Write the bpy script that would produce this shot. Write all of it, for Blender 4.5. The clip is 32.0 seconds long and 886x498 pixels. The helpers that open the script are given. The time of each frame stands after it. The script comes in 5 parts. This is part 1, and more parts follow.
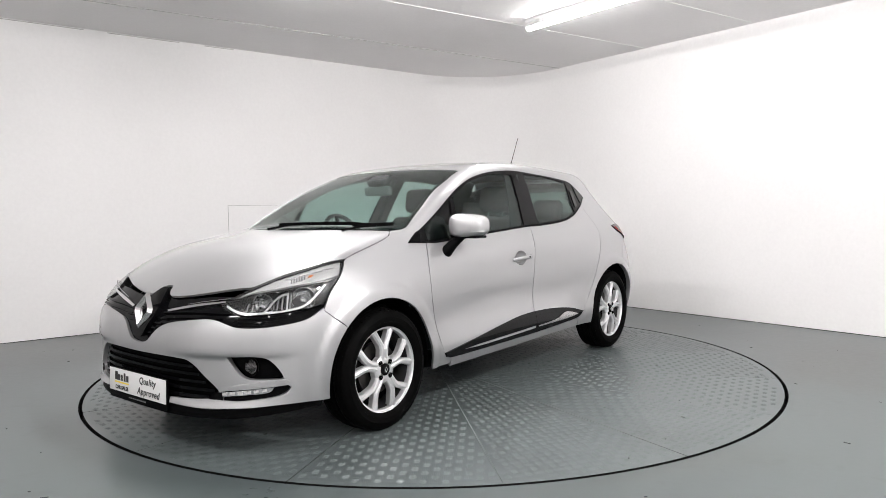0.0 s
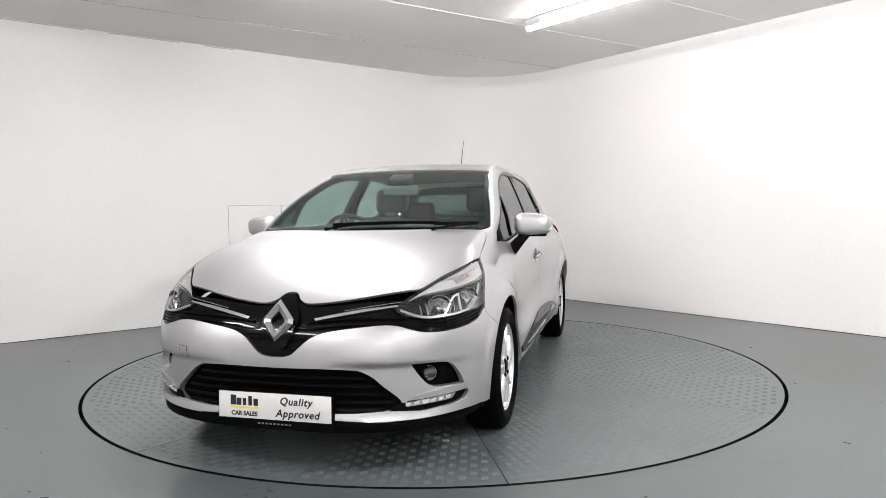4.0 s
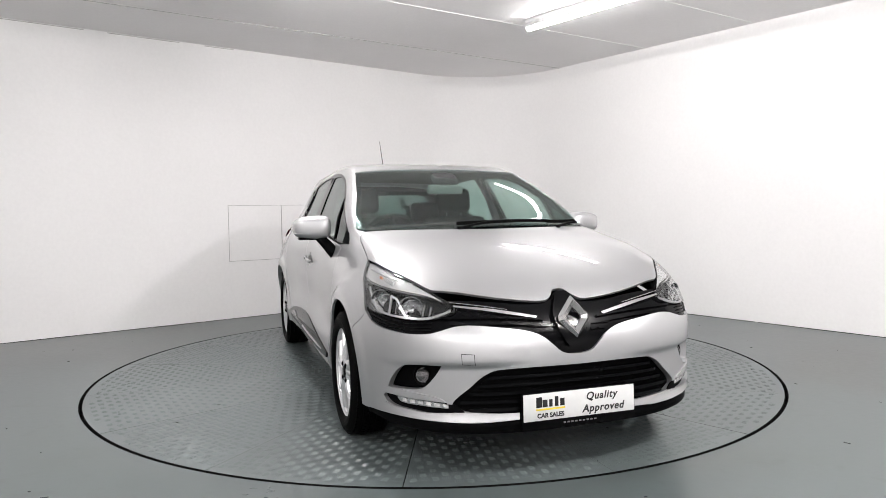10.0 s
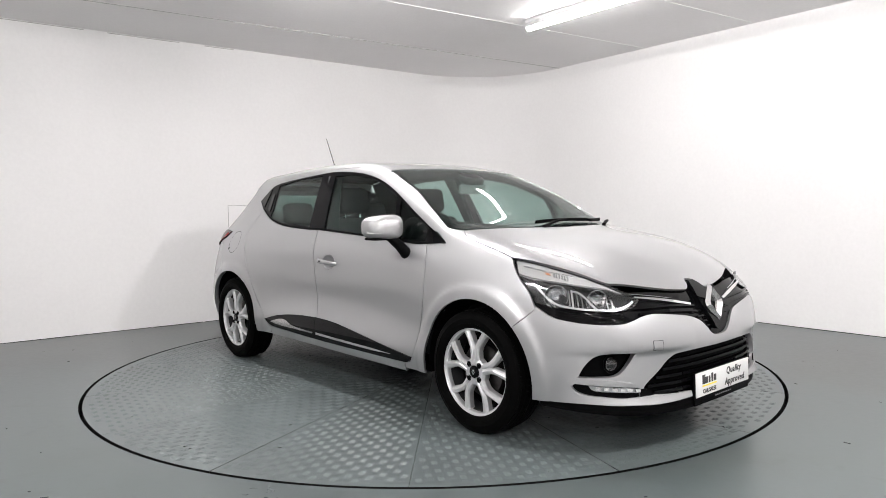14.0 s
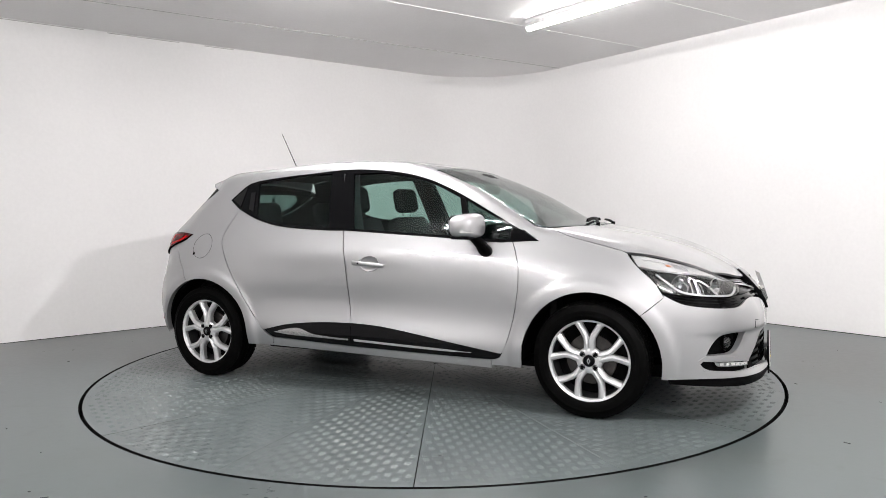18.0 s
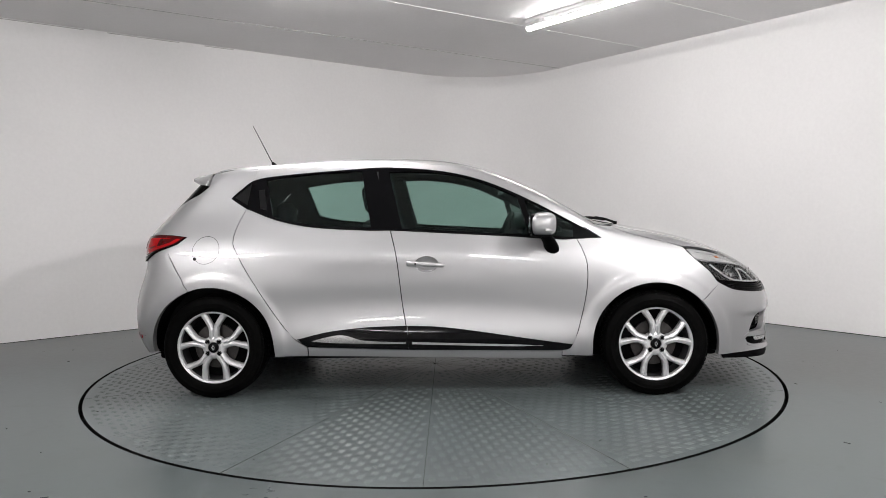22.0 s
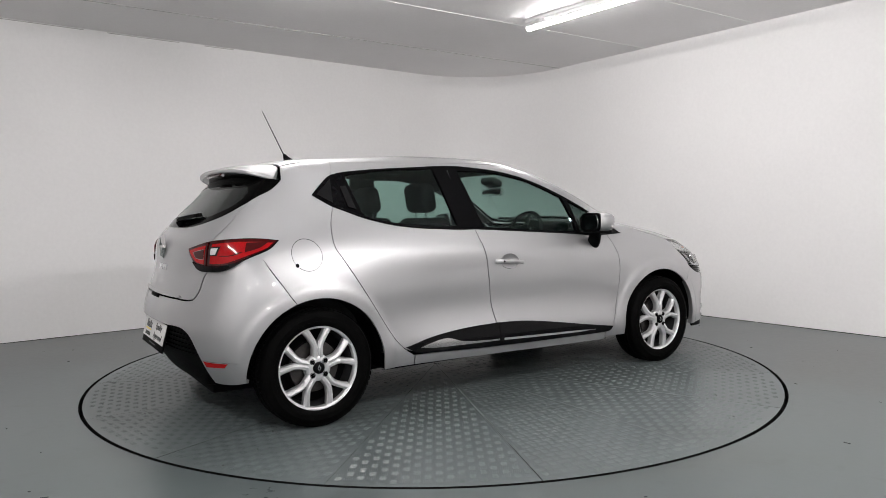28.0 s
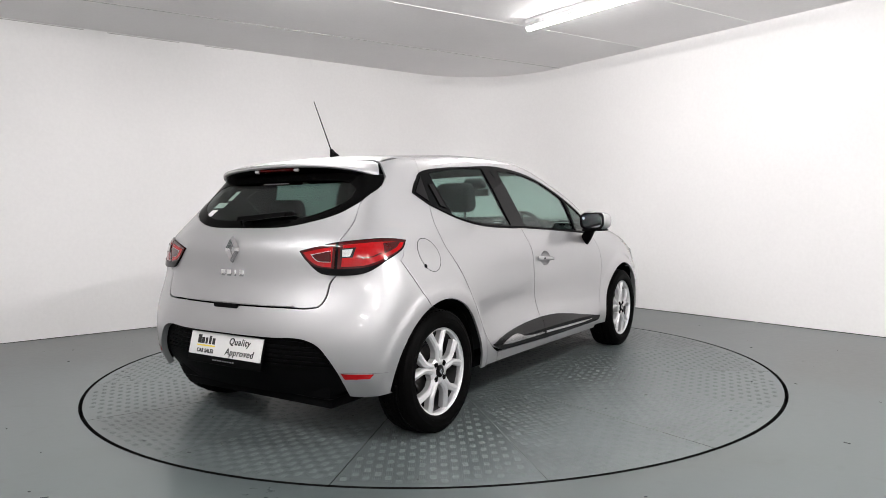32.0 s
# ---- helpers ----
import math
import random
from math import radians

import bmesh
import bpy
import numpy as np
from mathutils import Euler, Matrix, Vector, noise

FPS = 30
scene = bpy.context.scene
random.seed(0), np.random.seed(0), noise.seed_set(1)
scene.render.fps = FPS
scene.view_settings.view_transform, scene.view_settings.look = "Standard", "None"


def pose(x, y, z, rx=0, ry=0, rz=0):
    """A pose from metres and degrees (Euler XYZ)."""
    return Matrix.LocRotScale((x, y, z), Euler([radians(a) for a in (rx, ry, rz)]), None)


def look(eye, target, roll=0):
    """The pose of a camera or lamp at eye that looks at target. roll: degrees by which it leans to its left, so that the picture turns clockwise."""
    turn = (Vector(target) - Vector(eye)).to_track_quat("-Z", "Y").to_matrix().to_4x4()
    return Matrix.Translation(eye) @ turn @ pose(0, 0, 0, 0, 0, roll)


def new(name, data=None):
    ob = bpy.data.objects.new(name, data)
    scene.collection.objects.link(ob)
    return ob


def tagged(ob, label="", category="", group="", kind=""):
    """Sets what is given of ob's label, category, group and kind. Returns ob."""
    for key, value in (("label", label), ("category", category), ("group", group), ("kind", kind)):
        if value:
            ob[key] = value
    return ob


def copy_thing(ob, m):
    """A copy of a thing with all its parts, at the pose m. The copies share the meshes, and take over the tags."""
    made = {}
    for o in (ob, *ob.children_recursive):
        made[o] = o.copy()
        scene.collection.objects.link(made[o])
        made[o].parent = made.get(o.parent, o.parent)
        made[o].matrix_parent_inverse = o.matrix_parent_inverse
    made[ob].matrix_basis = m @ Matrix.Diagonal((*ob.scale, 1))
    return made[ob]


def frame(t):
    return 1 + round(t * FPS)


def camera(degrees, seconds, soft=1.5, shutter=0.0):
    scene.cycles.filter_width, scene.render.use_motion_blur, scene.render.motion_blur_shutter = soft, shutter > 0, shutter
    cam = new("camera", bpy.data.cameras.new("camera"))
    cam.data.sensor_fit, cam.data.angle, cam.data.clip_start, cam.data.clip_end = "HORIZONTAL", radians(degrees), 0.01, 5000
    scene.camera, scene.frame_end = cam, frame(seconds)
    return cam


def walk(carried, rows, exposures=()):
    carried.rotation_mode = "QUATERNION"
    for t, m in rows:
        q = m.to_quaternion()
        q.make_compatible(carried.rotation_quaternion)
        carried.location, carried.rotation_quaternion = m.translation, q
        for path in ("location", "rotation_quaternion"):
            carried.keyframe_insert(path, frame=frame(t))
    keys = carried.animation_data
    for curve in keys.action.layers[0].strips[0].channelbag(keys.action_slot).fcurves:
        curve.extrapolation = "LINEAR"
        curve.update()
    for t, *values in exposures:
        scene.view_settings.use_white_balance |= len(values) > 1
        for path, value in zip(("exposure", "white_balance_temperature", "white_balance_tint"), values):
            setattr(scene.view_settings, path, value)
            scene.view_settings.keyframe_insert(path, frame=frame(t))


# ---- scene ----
from mathutils import geometry

# tuned light and exposure
EXPOSURES = [(0.0, 0.07), (17.0, 0.05), (19.0, -0.03), (20.0, -0.13), (21.0, -0.3), (22.0, -0.42), (25.0, -0.52), (28.0, -0.44), (29.5, -0.34), (30.5, -0.18), (31.5, -0.07), (32.0, -0.03)]
TUBE_POWER = 248.0
FILL_LAMPS = [(4.3, 2.9), (7.2, 4.2), (4.4, 9.8), (6.6, 8.4), (8.6, 8.4)]
GLOBE_POWER = 870.0
WHEEL_TURN = 180.0

cam = camera(64.84, 32.0, soft=0.5)
EYE = (0.0, -4.945, 1.083)
AHEAD = (0.01358, 0.99849, -0.05324)
STAND = look(EYE, tuple(a + b for a, b in zip(EYE, AHEAD)), -0.822)
walk(cam, [(0.0, STAND), (32.0, STAND)], exposures=EXPOSURES)

# only lamps light the closed room: one seen tube, added tubes, a globe
world = bpy.data.worlds.new("world")
world.use_nodes = True
world.node_tree.nodes["Background"].inputs[0].default_value = (0.02, 0.02, 0.02, 1)
scene.world = world


# ---- materials ----
def material(name, color, rough=0.5, metal=0.0, grain=0.0, grain_scale=60.0, stain=0.0, stain_scale=3.0, bump=0.0, coat=0.0, emit=0.0, spec=0.5, stretch=(1, 1, 1)):
    """A Principled material with variation at two scales: fine grain, broad stains, and a fine relief."""
    m = bpy.data.materials.new(name)
    m.use_nodes = True
    nt = m.node_tree
    n, link = nt.nodes, nt.links.new
    b = n["Principled BSDF"]
    b.inputs["Base Color"].default_value = (*color, 1)
    b.inputs["Roughness"].default_value, b.inputs["Metallic"].default_value = rough, metal
    b.inputs["Coat Weight"].default_value, b.inputs["Coat Roughness"].default_value = coat, 0.03
    b.inputs["Specular IOR Level"].default_value = spec
    if emit:
        b.inputs["Emission Color"].default_value, b.inputs["Emission Strength"].default_value = (*color, 1), emit
    if grain or stain or bump:
        co = n.new("ShaderNodeTexCoord")
        mp = n.new("ShaderNodeMapping")
        mp.inputs["Scale"].default_value = stretch
        link(co.outputs["Object"], mp.inputs[0])
        fine, broad = n.new("ShaderNodeTexNoise"), n.new("ShaderNodeTexNoise")
        fine.inputs["Scale"].default_value, broad.inputs["Scale"].default_value = grain_scale, stain_scale
        fine.inputs["Detail"].default_value, broad.inputs["Detail"].default_value = 4, 6
        link(mp.outputs[0], fine.inputs["Vector"]), link(mp.outputs[0], broad.inputs["Vector"])
        a1, a2 = n.new("ShaderNodeMapRange"), n.new("ShaderNodeMapRange")
        for a, src, v in ((a1, fine, grain), (a2, broad, stain)):
            a.inputs["From Min"].default_value, a.inputs["From Max"].default_value = 0.3, 0.7
            a.inputs["To Min"].default_value, a.inputs["To Max"].default_value = 1 - v, 1 + v * 0.6
            link(src.outputs["Fac"], a.inputs["Value"])
        mul = n.new("ShaderNodeMath")
        mul.operation = "MULTIPLY"
        link(a1.outputs[0], mul.inputs[0]), link(a2.outputs[0], mul.inputs[1])
        mix = n.new("ShaderNodeMix")
        mix.data_type, mix.blend_type = "RGBA", "MULTIPLY"
        mix.inputs[0].default_value = 1
        mix.inputs[6].default_value = (*color, 1)
        link(mul.outputs[0], mix.inputs[7])
        link(mix.outputs[2], b.inputs["Base Color"])
        rr = n.new("ShaderNodeMath")
        rr.operation = "MULTIPLY"
        rr.inputs[1].default_value = rough
        link(mul.outputs[0], rr.inputs[0]), link(rr.outputs[0], b.inputs["Roughness"])
        if bump:
            bp = n.new("ShaderNodeBump")
            bp.inputs["Strength"].default_value, bp.inputs["Distance"].default_value = bump, 0.002
            link(fine.outputs["Fac"], bp.inputs["Height"]), link(bp.outputs[0], b.inputs["Normal"])
    return m


def glass(name, tint, base=0.045):
    """Thin tinted pane: clear straight through, with a mirror film that grows towards grazing views."""
    m = bpy.data.materials.new(name)
    m.use_nodes = True
    nt = m.node_tree
    nt.nodes.remove(nt.nodes["Principled BSDF"])
    out = nt.nodes["Material Output"]
    clear, mirror, mix, lw, power, ramp = (nt.nodes.new("ShaderNode" + k) for k in ("BsdfTransparent", "BsdfGlossy", "MixShader", "LayerWeight", "Math", "MapRange"))
    clear.inputs[0].default_value = (*tint, 1)
    mirror.inputs["Roughness"].default_value = 0.01
    power.operation, power.inputs[1].default_value = "POWER", 5.0
    ramp.inputs["To Min"].default_value, ramp.inputs["To Max"].default_value = base, 0.95
    nt.links.new(lw.outputs["Facing"], power.inputs[0]), nt.links.new(power.outputs[0], ramp.inputs["Value"])
    nt.links.new(ramp.outputs[0], mix.inputs[0])
    nt.links.new(clear.outputs[0], mix.inputs[1]), nt.links.new(mirror.outputs[0], mix.inputs[2])
    nt.links.new(mix.outputs[0], out.inputs[0])
    return m


PAINT = material("silver_paint", (0.475, 0.475, 0.482), 0.47, 0.86, grain=0.03, grain_scale=900, stain=0.015, coat=1.0)
PAINT.node_tree.nodes["Principled BSDF"].inputs["Coat IOR"].default_value = 1.6
LINING = material("dark_lining", (0.012, 0.0125, 0.0135), 0.8, grain=0.15, grain_scale=200)
BLACK = material("gloss_black", (0.003, 0.003, 0.0035), 0.06, spec=0.10, grain=0.05, grain_scale=40)
PLASTIC = material("black_plastic", (0.0035, 0.0035, 0.0038), 0.5, spec=0.02, grain=0.2, grain_scale=500, bump=0.15)
RUBBER = material("tyre_rubber", (0.0032, 0.0032, 0.0032), 0.6, spec=0.02, grain=0.25, grain_scale=180, stain=0.2, bump=0.2)
MIRROR = material("mirror_glass", (0.24, 0.25, 0.26), 0.02, 1.0, grain=0.02)
CHROME = material("chrome", (0.82, 0.82, 0.83), 0.08, 1.0, grain=0.03)
EMBLEM = material("emblem_chrome", (0.54, 0.53, 0.53), 0.26, 0.9, grain=0.05)
SATIN = material("satin_chrome", (0.55, 0.55, 0.56), 0.42, 0.8, grain=0.05)
ALLOY = material("silver_alloy", (0.72, 0.72, 0.73), 0.36, 0.65, grain=0.015, grain_scale=300, coat=0.4)
BARREL = material("dark_barrel", (0.05, 0.05, 0.052), 0.5, 0.6, grain=0.1, grain_scale=90)
STEEL = material("brake_steel", (0.075, 0.07, 0.068), 0.5, 1.0, grain=0.2, grain_scale=90)
RED = material("red_lens", (0.34, 0.003, 0.005), 0.15, spec=0.12, coat=0.6, grain=0.15, grain_scale=120)
RED_DARK = material("deep_red_lens", (0.05, 0.001, 0.0012), 0.12, spec=0.15, coat=0.6, grain=0.15, grain_scale=120)
CLEAR_LENS = material("clear_lens", (0.74, 0.73, 0.73), 0.16, 0.40, coat=1.0, grain=0.2, grain_scale=160)
ORANGE = material("amber_bulb", (0.60, 0.20, 0.06), 0.2, coat=0.5)
LAMP_CHROME = material("lamp_chamber", (0.60, 0.60, 0.61), 0.12, 1.0, grain=0.06, grain_scale=60)
MESH_GREY = material("lamp_reflector", (0.72, 0.72, 0.73), 0.06, 1.0, grain=0.15, grain_scale=70)
LAMP_DARK = material("lamp_bezel", (0.012, 0.012, 0.013), 0.25, spec=0.3, grain=0.1)
FABRIC = material("charcoal_fabric", (0.014, 0.0145, 0.016), 0.9, grain=0.35, grain_scale=350, bump=0.3)
DASH = material("dash_plastic", (0.012, 0.0125, 0.0135), 0.65, spec=0.25, grain=0.2, grain_scale=400, bump=0.2)
PLATE_WHITE = material("plate_white", (0.70, 0.70, 0.69), 0.35, grain=0.02, coat=0.3)
INK = material("plate_ink", (0.012, 0.012, 0.012), 0.4)
YELLOW = material("plate_yellow", (0.80, 0.62, 0.05), 0.4)
GREY_TRIM = material("grey_trim", (0.30, 0.30, 0.295), 0.55, grain=0.1)
PALE_INK = material("pale_ink", (0.55, 0.55, 0.55), 0.5)
DIM_INK = material("dim_ink", (0.16, 0.16, 0.165), 0.6)
STICKER = material("sticker_green", (0.20, 0.28, 0.24), 0.5)
PIANO = material("piano_black", (0.003, 0.003, 0.0035), 0.05, spec=0.16, grain=0.05, grain_scale=40)
PANE_BLACK = material("pane_black", (0.004, 0.004, 0.0045), 0.03, spec=0.45)
FRIT = material("printed_black", (0.002, 0.002, 0.002), 0.12, spec=0.03)
GLASS = glass("tinted_glass", (0.74, 0.84, 0.815), 0.028)
GLASS_REAR = glass("dark_glass", (0.40, 0.48, 0.46), 0.035)
GLASS_SCREEN = glass("screen_glass", (0.78, 0.87, 0.845), 0.035)
LENS = glass("lens_glass", (0.96, 0.965, 0.965), 0.05)
FOG_LENS = glass("fog_lens_glass", (0.9, 0.9, 0.9), 0.16)
WALL = material("white_wall_paint", (0.84, 0.83, 0.825), 0.6, grain=0.02, grain_scale=35, stain=0.03, stain_scale=0.7, bump=0.12)
CEILING = material("white_ceiling_board", (0.86, 0.845, 0.845), 0.7, grain=0.02, grain_scale=50, stain=0.04, stain_scale=0.6, bump=0.1)
GAP = material("dark_gap", (0.005, 0.005, 0.005), 0.8, spec=0.05, grain=0.2)
BACK_WALL = material("off_white_wall", (0.80, 0.79, 0.785), 0.8, grain=0.05, stain=0.1, stain_scale=0.6)
SEAM = material("joint_shadow", (0.52, 0.51, 0.50), 0.8, grain=0.3, grain_scale=20)
BEAD = material("white_bead", (0.86, 0.86, 0.85), 0.45)
FLOOR = material("grey_floor_paint", (0.081, 0.098, 0.099), 0.30, grain=0.05, grain_scale=25, stain=0.06, stain_scale=0.9, bump=0.08)
DISC = material("grey_plate_paint", (0.098, 0.117, 0.118), 0.32, grain=0.06, grain_scale=35, stain=0.06, stain_scale=1.2, bump=0.06)
# near-black colour stands in for the deep shade inside the gaps
GROOVE = material("groove_shade", (0.004, 0.004, 0.004), 0.9, spec=0.03, grain=0.4, grain_scale=40)
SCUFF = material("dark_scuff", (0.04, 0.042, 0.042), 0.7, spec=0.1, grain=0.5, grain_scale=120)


def dirtied(mat, tone, scale, low, amount):
    """Broad worn patches of another tone over a material's own colour."""
    nt = mat.node_tree
    b = nt.nodes["Principled BSDF"]
    old = b.inputs["Base Color"].links[0].from_socket
    co, noise, ramp, mix = (nt.nodes.new("ShaderNode" + k) for k in ("TexCoord", "TexNoise", "MapRange", "Mix"))
    noise.inputs["Scale"].default_value, noise.inputs["Detail"].default_value, noise.inputs["Distortion"].default_value = scale, 5, 0.6
    ramp.inputs["From Min"].default_value, ramp.inputs["From Max"].default_value = low, low + 0.22
    ramp.inputs["To Max"].default_value = amount
    mix.data_type = "RGBA"
    mix.inputs[7].default_value = (*tone, 1)
    nt.links.new(co.outputs["Object"], noise.inputs["Vector"]), nt.links.new(noise.outputs["Fac"], ramp.inputs["Value"])
    nt.links.new(ramp.outputs[0], mix.inputs[0]), nt.links.new(old, mix.inputs[6]), nt.links.new(mix.outputs[2], b.inputs["Base Color"])


dirtied(FLOOR, (0.066, 0.071, 0.066), 0.55, 0.46, 0.7)
dirtied(FLOOR, (0.040, 0.043, 0.042), 6.0, 0.60, 0.35)
dirtied(DISC, (0.070, 0.082, 0.082), 1.3, 0.50, 0.5)
TUBE = material("lamp_tube", (1.0, 0.968, 0.965), 0.5, emit=TUBE_POWER)
# same kind of tube, dimmed to keep the nearby wall from burning out
TUBE_DIM = material("dim_lamp_tube", (1.0, 0.968, 0.965), 0.5, emit=TUBE_POWER * 0.28)
GLOBE = material("lamp_globe", (1.0, 0.968, 0.965), 0.5, emit=GLOBE_POWER)
FITTING = material("white_fitting", (0.78, 0.78, 0.78), 0.4, grain=0.02)


# ---- the car's body as one smooth solid: x forward, y to its left, z up ----
def cardinal(knots):
    """Natural cubic spline through the knots: returns f(q) -> weights of each knot."""
    k = np.array(knots, float)
    n = len(k)
    h = np.diff(k)
    a, b = np.zeros((n, n)), np.zeros((n, n))
    a[0, 0] = a[-1, -1] = 1
    for i in range(1, n - 1):
        a[i, i - 1], a[i, i], a[i, i + 1] = h[i - 1], 2 * (h[i - 1] + h[i]), h[i]
        b[i, i - 1], b[i, i], b[i, i + 1] = 6 / h[i - 1], -6 / h[i - 1] - 6 / h[i], 6 / h[i]
    second = np.linalg.solve(a, b)
    eye_n = np.eye(n)

    def weights(q):
        q = np.clip(np.asarray(q, float), k[0], k[-1])
        i = np.clip(np.searchsorted(k, q) - 1, 0, n - 2)
        u, v = (k[i + 1] - q)[:, None], (q - k[i])[:, None]
        d = h[i][:, None]
        return (second[i] * u ** 3 + second[i + 1] * v ** 3) / (6 * d) + (eye_n[i] / d - second[i] * d / 6) * u + (eye_n[i + 1] / d - second[i + 1] * d / 6) * v
    return weights


def spline(pairs):
    f = cardinal([p[0] for p in pairs])
    v = np.array([p[1] for p in pairs], float)
    return lambda q: f(q) @ v


SIDE_X = cardinal([-1.95, -1.3, -0.6, 0.2, 0.9, 1.3, 1.75, 2.1])
SIDE_Z = cardinal([0.15, 0.25, 0.35, 0.45, 0.55, 0.65, 0.75, 0.85, 0.93, 1.05, 1.2, 1.35, 1.5])
SIDE_Y = np.array([[float(v) for v in row.split()] for row in (
    ".739 .769 .790 .800 .801 .802 .800 .775 .728 .648 .580 .518 .455",
    ".799 .829 .845 .855 .862 .862 .848 .815 .777 .696 .615 .547 .488",
    ".790 .825 .838 .818 .806 .811 .810 .801 .767 .705 .634 .560 .491",
    ".790 .824 .836 .811 .798 .802 .800 .785 .751 .707 .643 .569 .494",
    ".789 .822 .829 .817 .815 .815 .806 .773 .732 .696 .635 .561 .495",
    ".799 .822 .837 .844 .847 .839 .813 .759 .711 .654 .608 .557 .494",
    ".778 .798 .806 .807 .801 .785 .757 .713 .661 .599 .553 .503 .453",
    ".717 .740 .744 .746 .741 .723 .686 .641 .594 .546 .498 .450 .421")])
HOOD = spline([(0.5, 1.091), (0.9, 1.038), (1.1, 1.011), (1.25, 0.982), (1.42, 0.95), (1.6, 0.904), (1.78, 0.838), (1.93, 0.762), (2.04, 0.687), (2.15, 0.586)])
CABIN = spline([(-1.95, 1.226), (-1.576, 1.354), (-1.38, 1.382), (-1, 1.407), (-0.63, 1.429), (-0.25, 1.431), (0.12, 1.406), (0.305, 1.365), (0.49, 1.299), (0.675, 1.217), (0.86, 1.115), (1.05, 1.007), (1.25, 0.887), (1.6, 0.641)])
NOSE = spline([(0.1, 2.075), (0.14, 2.110), (0.2, 2.149), (0.25, 2.135), (0.33, 2.128), (0.42, 2.127), (0.5, 2.126), (0.6, 2.118), (0.68, 2.086), (0.75, 2.031), (0.85, 1.888), (1, 1.608), (1.5, 0.599)])
TAIL = spline([(0.12, -1.781), (0.22, -1.846), (0.32, -1.906), (0.45, -1.932), (0.55, -1.927), (0.65, -1.900), (0.75, -1.865), (0.85, -1.852), (0.95, -1.831), (1.03, -1.764), (1.1, -1.696), (1.2, -1.598), (1.3, -1.509), (1.45, -1.365)])


def smax(a, b, k):
    h = np.maximum(k - np.abs(a - b), 0) / k
    return np.maximum(a, b) + h ** 3 * k / 6


def solid(p):
    """Below zero inside the body."""
    x, y, z = p[:, 0], np.abs(p[:, 1]), p[:, 2]
    w = np.einsum("ij,jk,ik->i", SIDE_X(x), SIDE_Y, SIDE_Z(z))
    hub = np.hypot(np.abs(x) - 1.2945, z - .296)
    w = w + .013 / (1 + np.exp(np.clip((hub - .430) / .0085, -30, 30)))
    hood = HOOD(x) - 0.026 * (y / .6) ** 2.4
    cabin = CABIN(x + 0.057 * y ** 2 * np.clip((x + .1) / .5, 0, 1)) - 0.023 * (y / .6) ** 2.2
    top = smax(hood, cabin, .03)
    g = smax(y - w, z - top, 0.075)
    brow = .018 / (1 + np.exp(np.clip((.462 - z) / .0045, -30, 30))) * np.clip((y - .22) / .2, 0, 1) * np.clip((.80 - y) / .1, 0, 1)
    g = smax(g, x - brow - (NOSE(z) - 0.131 * (y / .62) ** 3), 0.240)
    return smax(g, TAIL(z) + 0.085 * (y / .6) ** 2.5 - x, 0.190)


def grad(p):
    g = np.stack([solid(p + d) - solid(p - d) for d in np.eye(3) * 1.5e-3], 1)
    return g / np.linalg.norm(g, axis=1)[:, None]


FRONT_AXIS, REAR_AXIS = 1.15, -1.05


def lift(chart, ab):
    """Points of a chart on the body's skin. side: (x, z); top: (x, y); front, rear: (degrees round an upright axis, z)."""
    ab = np.asarray(ab, float)
    a, b = ab[:, 0], ab[:, 1]
    o = np.zeros_like(a)
    if chart == "side":
        far, way, reach = np.stack([a, o - 1.1, b], 1), np.stack([o, o + 1, o], 1), 1.1
    elif chart == "top":
        far, way, reach = np.stack([a, b, o + 1.7], 1), np.stack([o, o, o - 1], 1), 1.6
    else:
        s, x0 = (1, FRONT_AXIS) if chart == "front" else (-1, REAR_AXIS)
        c, n = np.cos(np.radians(a)) * s, np.sin(np.radians(a))
        far, way, reach = np.stack([x0 + 1.3 * c, 1.3 * n, b], 1), np.stack([-c, -n, o], 1), 1.3
    lo, hi = np.zeros_like(a), np.zeros_like(a) + reach
    found = np.zeros(len(a), bool)
    for d in np.linspace(0, reach, 45):
        inside = (solid(far + way * d) < 0) & ~found
        hi[inside] = d
        found |= inside
        lo[~found] = d
    for _ in range(16):
        m = (lo + hi) / 2
        inside = solid(far + way * m[:, None]) < 0
        hi[inside], lo[~inside] = m[inside], m[~inside]
    return far + way * hi[:, None]


# ---- makers ----
def mesh_from(name, verts, faces, mats, slots=None, smooth=True, normals=None):
    me = bpy.data.meshes.new(name)
    me.from_pydata([tuple(v) for v in verts], [], [tuple(f) for f in faces])
    for m in mats:
        me.materials.append(m)
    me.polygons.foreach_set("use_smooth", [smooth] * len(me.polygons))
    if slots is not None:
        me.polygons.foreach_set("material_index", slots)
    me.update()
    if normals is not None:
        me.normals_split_custom_set_from_vertices([tuple(n) for n in normals])
    return me


def part_mesh(name, me, parent, label=""):
    ob = new(name, me)
    ob.parent = parent
    return tagged(ob, label)


def part(name, bm, mat, parent, label="", smooth=True):
    me = bpy.data.meshes.new(name)
    bm.to_mesh(me)
    bm.free()
    for m in (mat if isinstance(mat, (list, tuple)) else [mat]):
        me.materials.append(m)
    me.polygons.foreach_set("use_smooth", [smooth] * len(me.polygons))
    if smooth:
        me.set_sharp_from_angle(angle=radians(38))
    return part_mesh(name, me, parent, label)


